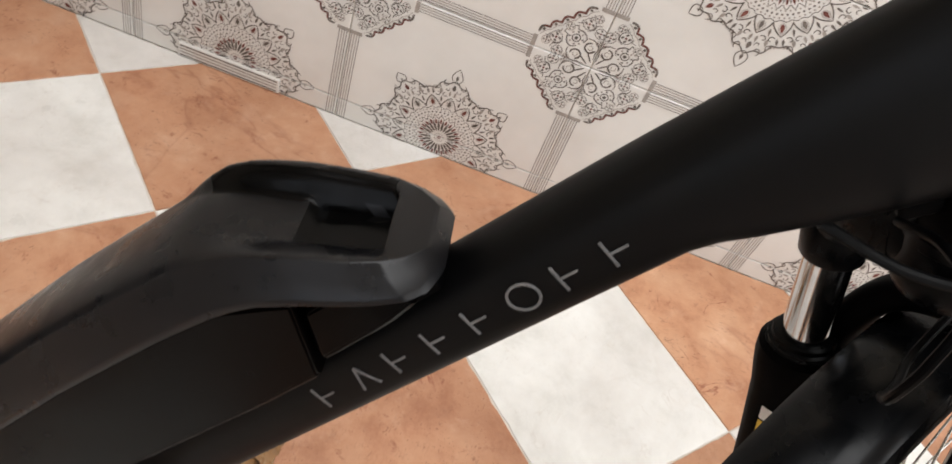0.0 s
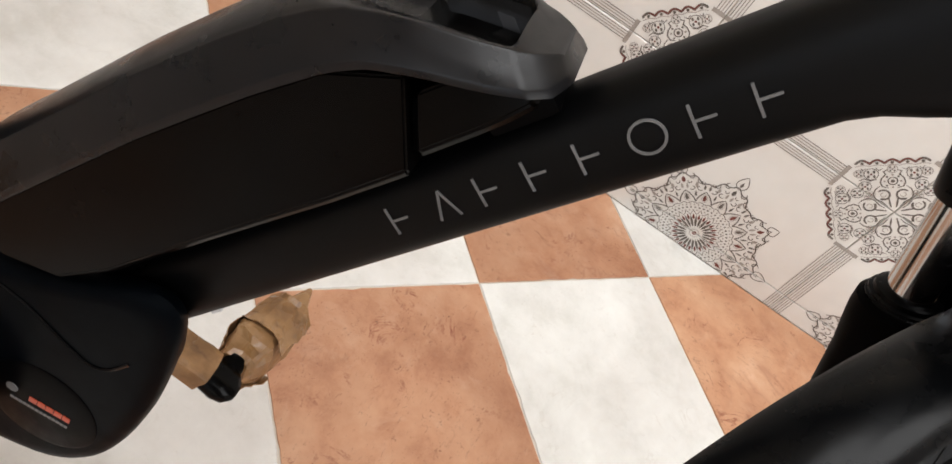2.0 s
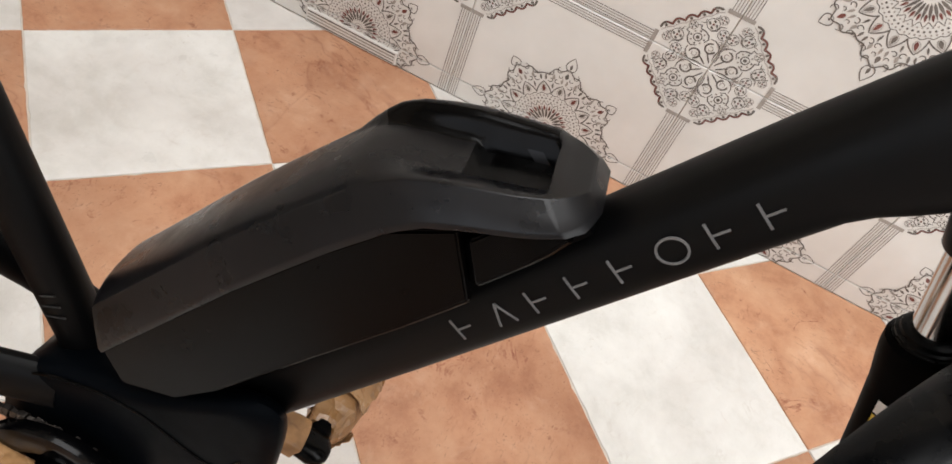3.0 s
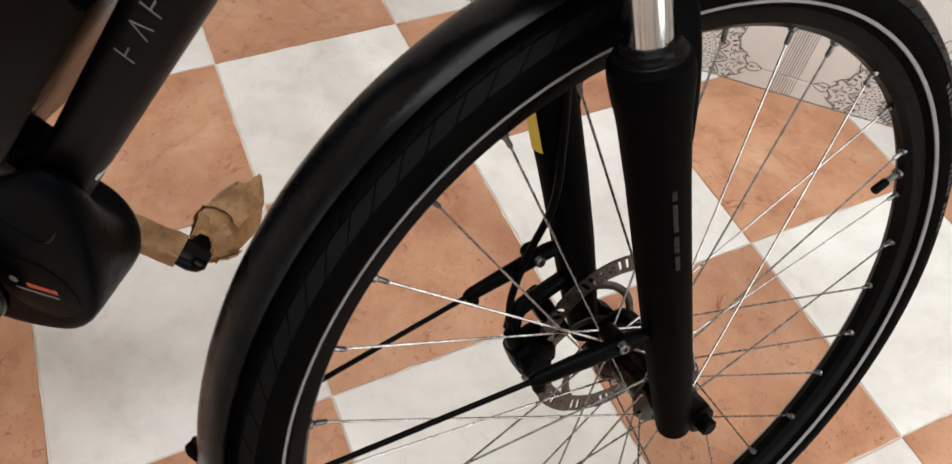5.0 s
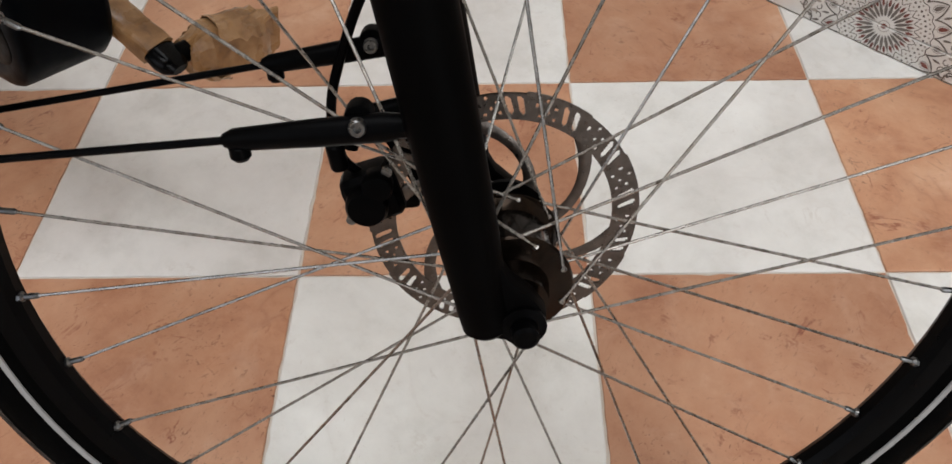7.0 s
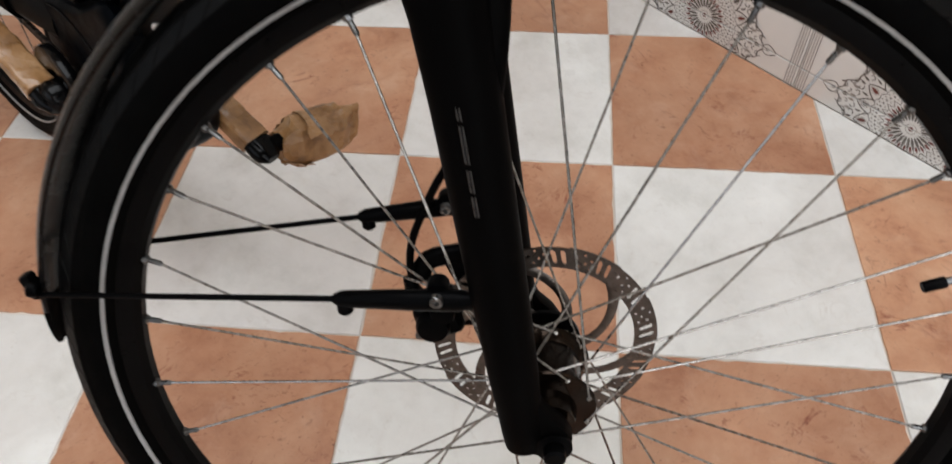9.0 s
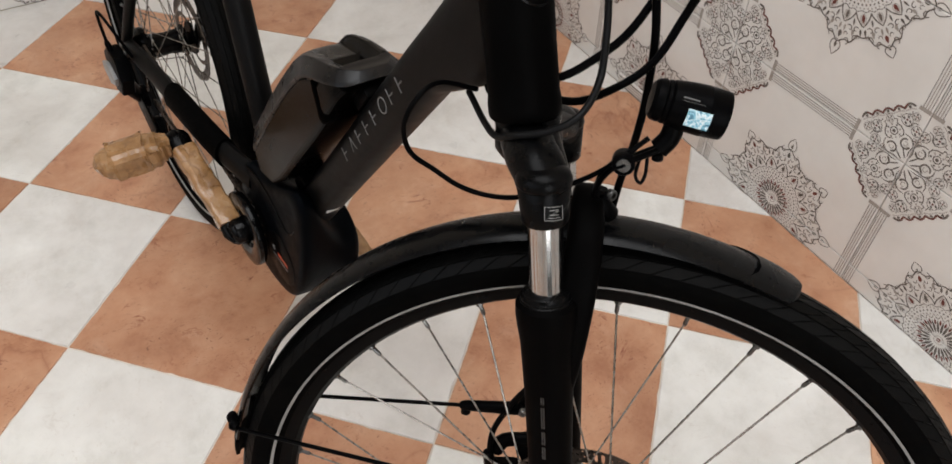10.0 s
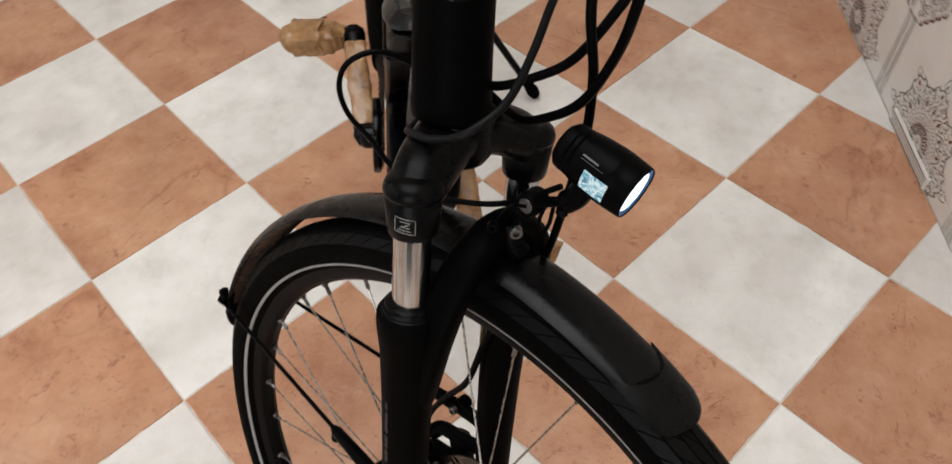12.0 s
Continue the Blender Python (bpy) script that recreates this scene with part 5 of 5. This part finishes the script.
for sg in (-1, 1):
    # arm from the neck down into the shoulder, then the tapering sleeve round the stanchion
    y = LEG_Y[sg]
    out = [(leg_x(0.424), y - sg * 0.0015, 0.4225), (-0.0815, y - sg * 0.0110, 0.4300), (-0.0890, y - sg * 0.0250, 0.4345), (-0.0950, y - sg * 0.0420, 0.4385)]
    sweep(bm, smooth_path(out, 5), [0.0186 + 0.0010 * k / 15 for k in range(16)], 24, (1.0, 0.92), (0, 0, 1), 2.3)
    lathe(bm, [(0.0140, 0.0015), (0.0158, 0.0015), (0.0168, 0.0030), (0.0174, 0.0100), (0.0190, 0.0286), (0.0186, 0.0290), (0.0186, 0.0296), (0.0192, 0.0300), (0.0200, 0.0325), (0.0196, 0.0360), (0.0176, 0.0400), (0.0120, 0.0430), (0.0, 0.0440)], 36,
          (leg_x(0.395), y, 0.395), AXIS)
crown = part("fork_crown", bm, M_CROWN, bike, "black moulded fork crown", FRONT, 50)
for sg in (-1, 1):      # moulding seam round each shoulder
    bm = B()
    lathe(bm, [(0.0187, 0.0), (0.0192, 0.0003), (0.0192, 0.0008), (0.0187, 0.0011)], 36, (leg_x(0.4238), LEG_Y[sg], 0.4238), AXIS)
    part("crown_seam", bm, M_GLOSSY, crown)
# square maker's mark on the right shoulder: outline, bar and line
mz, mr = 0.4110, 0.0183


def on_shoulder(u, v):
    a = math.radians(-62) + u * 0.0068 / mr
    return Vector((leg_x(mz), LEG_Y[-1], mz)) + AXIS * v * 0.0051 + Vector((math.cos(a), math.sin(a), 0)) * mr


def shoulder_line(ends):
    line = []
    for (u0, v0), (u1, v1) in zip(ends, ends[1:]):
        line += [on_shoulder(u0 + (u1 - u0) * k / 4, v0 + (v1 - v0) * k / 4) for k in range(4)]
    bm = B()
    sweep(bm, line + [on_shoulder(*ends[-1])], 0.00024, 5)
    return bm


part("maker_mark", shoulder_line([(0, -1), (1, -1), (1, 1), (-1, 1), (-1, -1), (0, -1)]), M_STRIPE, crown, "small pale outlined square mark")
for u, v, w in ((0.5, 0.55, 0.5), (0.45, 0.35, -0.25), (0.5, -0.20, -0.20), (0.65, -0.62, -0.62)):
    part("printed_bar", shoulder_line([(-u, w), (u, v)]), M_STRIPE, crown)

# brace between the legs over the mudguard
bm = B()
arch = [(-0.0500, -0.0600, 0.240), (-0.0455, -0.0600, 0.275), (-0.0430, -0.0585, 0.315), (-0.0420, -0.0510, 0.350), (-0.0425, -0.0350, 0.378), (-0.0450, -0.0040, 0.390),
        (-0.0425, 0.0270, 0.378), (-0.0420, 0.0430, 0.350), (-0.0430, 0.0505, 0.315), (-0.0455, 0.0520, 0.275), (-0.0500, 0.0520, 0.240)]
path = smooth_path(arch, 6)
n = len(path)
sweep(bm, path, [0.0104 + 0.0032 * abs(math.cos(math.pi * k / (n - 1))) ** 0.7 for k in range(n)], 18, (0.80, 1.15), (1, 0, 0), 3.0)
part("fork_brace", bm, M_PAINT_DULL, bike, "black fork brace arching over the mudguard", FRONT)

# axle ends
for sg in (-1, 1):
    bm = B()
    lathe(bm, [(0.0125, 0.0), (0.0125, 0.006), (0.0075, 0.007), (0.0075, 0.015), (0.0055, 0.0165), (0.0, 0.0165)], 6 if sg > 0 else 18, (0.0015, LEG_Y[sg] + sg * 0.0045, 0.003), (0, sg, 0))
    part("axle_nut", bm, M_PLASTIC, bike, "black front axle nut", FRONT)

# ---- mudguard and stays ----
G_R, G_C = 0.3488, Vector((-0.016, 0.002, 0.023))      # its radius and its centre against the axle


def guard_section(a, r, half, mid=10):
    out = []
    for k in range(mid + 1):
        t = -1 + 2 * k / mid
        y = half * math.sin(t * 1.25) / math.sin(1.25)
        out.append((r - 0.0085 * min(1.0, half / 0.025) ** 1.5 * (1 - math.cos(t * 1.25)) / (1 - math.cos(1.25)), y))
    return out


def arc_shell(a0, a1, r, half_at, thick=0.0018, steps=60, lift=0.0, vee=0.0):
    bm = B()
    rows = []
    for k in range(steps + 1):
        a = math.radians(a0 + (a1 - a0) * k / steps)
        half = half_at(k / steps)
        sec = guard_section(a, r + lift, half)
        inner = [(q - thick, y * (1 - thick / max(half, 0.004))) for q, y in sec]
        ring_ = []
        for q, y in sec + inner[::-1]:      # vee: the far end runs to a point along both edges
            b = a + math.radians(vee) * (k / steps) ** 2 * min(1.0, abs(y) / half) ** 3
            ring_.append(bm.verts.new(G_C + Vector((q * math.cos(b), y, q * math.sin(b)))))
        rows.append(ring_)
    m = len(rows[0])
    for p, q in zip(rows, rows[1:]):
        for s in range(m):
            bm.faces.new((p[s], p[(s + 1) % m], q[(s + 1) % m], q[s]))
    bm.faces.new(rows[0]), bm.faces.new(rows[-1][::-1])
    bmesh.ops.recalc_face_normals(bm, faces=bm.faces)
    return bm


guard = part("mudguard", arc_shell(69, 171, G_R, lambda t: 0.0250), M_GUARD, bike, "satin black front mudguard", FRONT, 40)
part("mudguard_tip", arc_shell(65.6, 71.6, G_R, lambda t: 0.0268 * math.sqrt(max(0.03, 1 - (1 - min(1, t / 0.42)) ** 2.4)), 0.003, 24, 0.0012, 3.2), M_GUARD, guard, "black plastic mudguard end cap", sharp=40)
part("mud_flap", arc_shell(167, 178, G_R, lambda t: 0.0240 * (1 - 0.70 * t ** 2.5), 0.0025, 14, 0.0008), M_RUBBER, guard, "black rubber flap", sharp=40)
for sg in (-1, 1):
    bolt = Vector((-0.0733, -0.0600, 0.1208)) if sg < 0 else Vector((-0.0746, 0.0470, 0.1230))
    fore = Vector((-0.085, -0.0570, 0.1160)) if sg < 0 else Vector((-0.085, 0.0520, 0.1180))
    rear = Vector((-0.3515, -0.0245, 0.0942)) if sg < 0 else Vector((-0.3515, 0.0285, 0.0955))
    d = rear - fore
    bm = B()
    sweep(bm, [fore, fore + d * 0.5, rear], 0.0021, 10)
    lathe(bm, [(0.0, 0.0), (0.0050, 0.0), (0.0062, 0.002), (0.0062, 0.006), (0.0035, 0.008), (0.0, 0.008)], 14, rear + Vector((0.003, 0, 0.004)), (-1, 0, 0.25))
    block(bm, (0.008, 0.010, 0.020), Matrix.Translation((-0.3535, sg * 0.0215, 0.100)) @ Matrix.Rotation(radians(-17), 4, "Y"), 0.003, 2)
    part("mudguard_stay", bm, M_PLASTIC, guard, "thin black wire mudguard stay")
    bm = B()
    sweep(bm, [fore - d * 0.13, fore - d * 0.09, fore + d * 0.03, fore + d * 0.185, fore + d * 0.205], [0.0050, 0.0066, 0.0064, 0.0052, 0.0032], 12, (1.0, 1.1))
    lathe(bm, [(0.0042, 0.0), (0.0052, 0.001), (0.0052, 0.006), (0.0034, 0.008)], 14, fore + d * 0.180 + Vector((0, 0, -0.003)), (0, 0, -1))
    sweep(bm, [fore - d * 0.04, Vector((leg_x(0.118), LEG_Y[sg], 0.119))], 0.0058, 10)
    lathe(bm, [(0.0070, 0.0), (0.0074, 0.001), (0.0070, 0.012)], 14, bolt + Vector((0, 0.003, 0)), (0, 1, 0))
    part("stay_clamp", bm, M_PLASTIC, guard, "black plastic stay clamp")
    bm = B()
    lathe(bm, [(0.0, 0.0024), (0.0018, 0.0024), (0.0019, 0.0), (0.0036, 0.0), (0.0042, 0.0008), (0.0042, 0.0050), (0.003, 0.0055)], 20, bolt + Vector((0, -0.0075, 0)), (0, 1, 0))
    part("stay_bolt", bm, M_ALU, guard, "small bright hex bolt")

# ---- brake caliper and hose ----
CAL_X, CAL_Z = -0.086, 0.030
bm = B()
at = Matrix.Translation((CAL_X, 0.050, CAL_Z)) @ Matrix.Rotation(radians(-14), 4, "Y")
block(bm, (0.038, 0.030, 0.036), at @ Matrix.Translation((0, 0, -0.006)), 0.010, 3)
for dx, dz, r in ((-0.002, -0.008, 0.0138), (0.006, 0.006, 0.0100)):
    lathe(bm, [(0.0, -0.004), (r * 0.95, -0.004), (r, 0.002), (r, 0.007), (r * 0.86, 0.0105), (r * 0.5, 0.0115), (0.0, 0.0115)], 24, (CAL_X + dx, 0.038, CAL_Z + dz), (0, -1, 0))
block(bm, (0.018, 0.018, 0.064), Matrix.Translation((CAL_X + 0.026, 0.060, CAL_Z + 0.016)) @ Matrix.Rotation(radians(-24), 4, "Y"), 0.005, 2)
block(bm, (0.030, 0.014, 0.014), Matrix.Translation((CAL_X + 0.016, 0.058, CAL_Z - 0.016)), 0.004, 2)
sweep(bm, smooth_path([(-0.099, 0.052, 0.056), (-0.090, 0.054, 0.071), (-0.066, 0.056, 0.076), (-0.040, 0.060, 0.079)], 4), 0.0085, 12, (0.8, 1.0))
lathe(bm, [(0.005, 0.0), (0.006, 0.002), (0.006, 0.016), (0.004, 0.018)], 12, (CAL_X - 0.017, 0.044, CAL_Z + 0.014), (-0.1, 0, 1))
caliper = part("brake_caliper", bm, M_PLASTIC, bike, "black hydraulic brake caliper", FRONT)
for x, z in ((CAL_X + 0.013, CAL_Z + 0.016), (CAL_X - 0.013, CAL_Z - 0.017)):
    bm = B()
    lathe(bm, [(0.0, 0.0), (0.0035, 0.0), (0.0035, 0.003), (0.0, 0.0035)], 10, (x, 0.0345, z), (0, -1, 0))
    part("caliper_bolt", bm, M_ALU, caliper)
bm = B()
sweep(bm, smooth_path([(-0.090, 0.049, 0.036), (-0.1005, 0.046, 0.050), (-0.104, 0.044, 0.068), (-0.101, 0.045, 0.095), (-0.085, 0.042, 0.135), (-0.064, 0.036, 0.180), (-0.056, 0.034, 0.235), (-0.048, 0.034, 0.300), (-0.027, 0.036, 0.350), (-0.021, 0.033, 0.395), (-0.016, 0.024, 0.433), (-0.014, 0.020, 0.470), (-0.016, 0.010, 0.515), (-0.023, -0.003, 0.560), (-0.028, -0.006, 0.620), (-0.030, -0.006, 0.700)], 8), 0.0031, 10)
part("brake_hose", bm, M_PLASTIC, bike, "black hydraulic brake hose", FRONT)

# ---- headlamp ----
lamp_ax = Vector((0.985, 0.05, -0.14)).normalized()
lb = Vector((-0.0115, -0.0080, 0.4775))
LS = 0.85      # its size against the drawing
bm = B()
lathe(bm, [(r * LS, q * LS) for r, q in [(0.0, -0.002), (0.0140, -0.001), (0.0172, 0.002), (0.0180, 0.006), (0.0180, 0.0085), (0.0172, 0.0095), (0.0182, 0.0105), (0.0184, 0.0130), (0.0176, 0.0140), (0.0189, 0.0152), (0.0203, 0.026), (0.0211, 0.0360), (0.0213, 0.0440), (0.0214, 0.0446), (0.0211, 0.0452), (0.0207, 0.0540), (0.0203, 0.0600), (0.0200, 0.0615), (0.0194, 0.0622), (0.0190, 0.0590), (0.0, 0.0590)]], 48, lb, lamp_ax)
lamp = part("headlamp", bm, M_PLASTIC, bike, "black ribbed round headlamp, switched on", FRONT)
bm = B()
lathe(bm, [(r * LS, q * LS) for r, q in [(0.0, 0.0), (0.0158, 0.0), (0.0158, 0.0012), (0.010, 0.0024), (0.0, 0.0030)]], 36, lb + lamp_ax * 0.0588 * LS, lamp_ax)
part("lens", bm, M_LENS, lamp, "bright white lit lens")
bm = B()
lathe(bm, [(r * LS, q * LS) for r, q in [(0.0159, 0.0), (0.0191, 0.0), (0.0191, 0.0022), (0.0159, 0.0010)]], 36, lb + lamp_ax * 0.0588 * LS, lamp_ax)
part("lens_ring", bm, M_LENS_RIM, lamp)
lamp_q = lamp_ax.to_track_quat("X", "Z").to_matrix()
for sg in (-1, 1):
    bm = B()
    rows = []
    for k in range(6):
        a = math.radians(-28 + 42 * k / 5)
        rows.append([bm.verts.new(lb + LS * lamp_q @ Vector((u, sg * r * math.cos(a), r * math.sin(a)))) for u, r in ((0.0275, 0.0202), (0.0285, 0.0212), (0.0470, 0.0218), (0.0480, 0.0206))])
    for a, b in zip(rows, rows[1:]):
        for s in range(3):
            bm.faces.new((a[s], a[s + 1], b[s + 1], b[s]))
    bm.faces.new(rows[0]), bm.faces.new(rows[-1][::-1])
    bmesh.ops.recalc_face_normals(bm, faces=bm.faces)
    part("side_window", bm, M_SIDE_LENS, lamp, "small lit side window")
for z0, h, u0, u1 in ((0.0122, 0.0015, 0.0215, 0.0345), (0.0100, 0.0004, 0.0215, 0.040)):
    bm = B()
    y = -math.sqrt(0.0209 ** 2 - z0 ** 2)
    sweep(bm, [lb + LS * lamp_q @ Vector((u0, y, z0)), lb + LS * lamp_q @ Vector((u1, y - 0.0006, z0))], h * 0.4, 5)
    part("printed_bar", bm, M_PRINT, lamp)
# bracket: curved plate up from the brace, joint, then a slotted double arm to the lamp's foot
bm = B()
for y in (-0.0105, -0.0040):
    sweep(bm, smooth_path([(-0.041, y, 0.392), (-0.039, y, 0.407), (-0.032, y, 0.420), (-0.023, y, 0.4260)], 5), 0.0046, 10, (0.5, 1.35), (0, 1, 0))
    sweep(bm, smooth_path([(-0.027, y, 0.4245), (-0.011, y, 0.4335), (0.000, y * 0.8 - 0.001, 0.4405), (0.008, y * 0.6 - 0.003, 0.4480)], 5), 0.0036, 10, (0.6, 1.25), (0, 1, 0))
lathe(bm, [(0.0078, -0.002), (0.0088, 0.0), (0.0088, 0.012), (0.0078, 0.014)], 20, (-0.0230, -0.0130, 0.4260), (0, 1, 0))
sweep(bm, smooth_path([(0.000, -0.007, 0.440), (0.006, -0.006, 0.449), (0.008, -0.006, 0.462)], 4), 0.0078, 12)
sweep(bm, [(0.001, -0.008, 0.442), (0.000, -0.009, 0.434)], 0.0030, 8)
lathe(bm, [(0.0026, 0.0), (0.0042, 0.001), (0.0042, 0.005), (0.0026, 0.006)], 8, (0.000, -0.009, 0.437), (0.1, -0.1, -1))
sweep(bm, smooth_path([(-0.012, -0.0095, 0.432), (-0.0130, -0.0105, 0.418), (-0.0085, -0.0105, 0.4125), (-0.0060, -0.0095, 0.420), (-0.007, -0.0085, 0.434)], 6), 0.0014, 8)
sweep(bm, smooth_path([(-0.038, -0.004, 0.398), (-0.032, -0.004, 0.386), (-0.026, 0.0, 0.378)], 4), 0.0075, 12)
part("lamp_bracket", bm, M_PLASTIC, lamp, "black adjustable lamp bracket")
for o, d, r in (((-0.0230, -0.0130, 0.4260), (0, -1, 0), 0.0058), ((-0.0300, -0.0080, 0.399), (0.72, -0.70, 0), 0.0046), ((-0.0385, -0.0230, 0.405), (0.6, -0.80, 0), 0.0036)):
    bm = B()
    deep, q = (0.0045, 0.52) if r < 0.005 else (0.0012, 0.26)
    lathe(bm, [(r * 0.9, 0.0), (r, 0.001), (r, deep), (r * 0.88, deep + 0.001), (r * q, deep + 0.001), (r * q * 0.92, deep - 0.002), (0.0, deep - 0.002)], 20, o, d)
    part("bracket_bolt", bm, M_ALU if r > 0.004 else M_PLASTIC, lamp, "bright socket-head bolt" if r > 0.004 else "")

# ---- cables ----
CABLES = {
    # in the wheel's axes
    "bowden_cable": ((-0.135, 0.030, 0.470), (-0.100, 0.026, 0.460), (-0.066, 0.020, 0.458), (-0.036, 0.006, 0.478), (-0.014, 0.002, 0.501), (0.000, -0.003, 0.535), (0.010, -0.016, 0.569), (0.016, -0.030, 0.620), (0.018, -0.040, 0.680)),
    "brake_cable": ((-0.130, 0.020, 0.486), (-0.100, 0.006, 0.478), (-0.078, 0.002, 0.481), (-0.056, 0.008, 0.495), (-0.035, 0.014, 0.515), (-0.018, 0.014, 0.548), (-0.008, 0.016, 0.581), (0.000, 0.018, 0.640), (0.004, 0.020, 0.700)),
    "gear_cable": ((-0.0560, 0.0740, 0.705), (-0.0550, 0.0610, 0.674), (-0.0540, 0.0475, 0.642), (-0.0535, 0.0340, 0.611), (-0.0531, 0.0204, 0.5797), (-0.0529, 0.0068, 0.5483), (-0.0497, -0.0071, 0.5175), (-0.0496, -0.0229, 0.4895), (-0.0585, -0.0442, 0.4710), (-0.0778, -0.0492, 0.4579), (-0.1018, -0.0455, 0.4497), (-0.1166, -0.0271, 0.4400), (-0.1308, 0.0027, 0.4379), (-0.1503, 0.0333, 0.4504)),
    "lamp_cable": ((-0.1400, 0.0096, 0.4610), (-0.1638, -0.0158, 0.4707), (-0.1759, -0.0331, 0.4624), (-0.1849, -0.0326, 0.4402), (-0.1812, -0.0259, 0.4174), (-0.1635, -0.0187, 0.4025), (-0.1437, -0.0155, 0.3903), (-0.1220, -0.0116, 0.3841), (-0.0995, -0.0064, 0.3835), (-0.075, -0.006, 0.393), (-0.050, -0.008, 0.408), (-0.030, -0.008, 0.424), (-0.008, -0.004, 0.446)),
}
for nm, pts in CABLES.items():
    bm = B()
    sweep(bm, smooth_path(pts, 10), {"lamp_cable": 0.0021, "gear_cable": 0.0027}.get(nm, 0.0031), 10)
    part(nm, bm, M_CABLE if nm == "gear_cable" else M_PLASTIC, bike, "loose black cable loop", FRONT)

# ---- tiles last ----
floor_tiles()
bm = B()
block(bm, (0.198, 0.007, 0.030), pose(-0.538, WALL_Y - 0.0020, 0.0165), 0.0012, 1)
filler = part("filler_strip", bm, M_GLAZE, wall_north, "narrow striped filler tile at the floor")
for k in range(4):
    bm = B()
    block(bm, (0.190, 0.0008, 0.0024), pose(-0.538, WALL_Y - 0.0058, 0.0062 + 0.0068 * k))
    part("printed_line", bm, M_INK if k in (0, 3) else M_SOFTINK, filler)
tile_wall(wall_north, Matrix.Translation((0, WALL_Y, 0)), -0.128 - 4 * TILE_W + 0.0, 11, 5, skip=())
tile_wall(wall_west, Matrix.Translation((WALL_X, 0, 0)) @ Matrix.Rotation(radians(90), 4, "Z"), -1.16 - 3 * TILE_W, 8, 3)
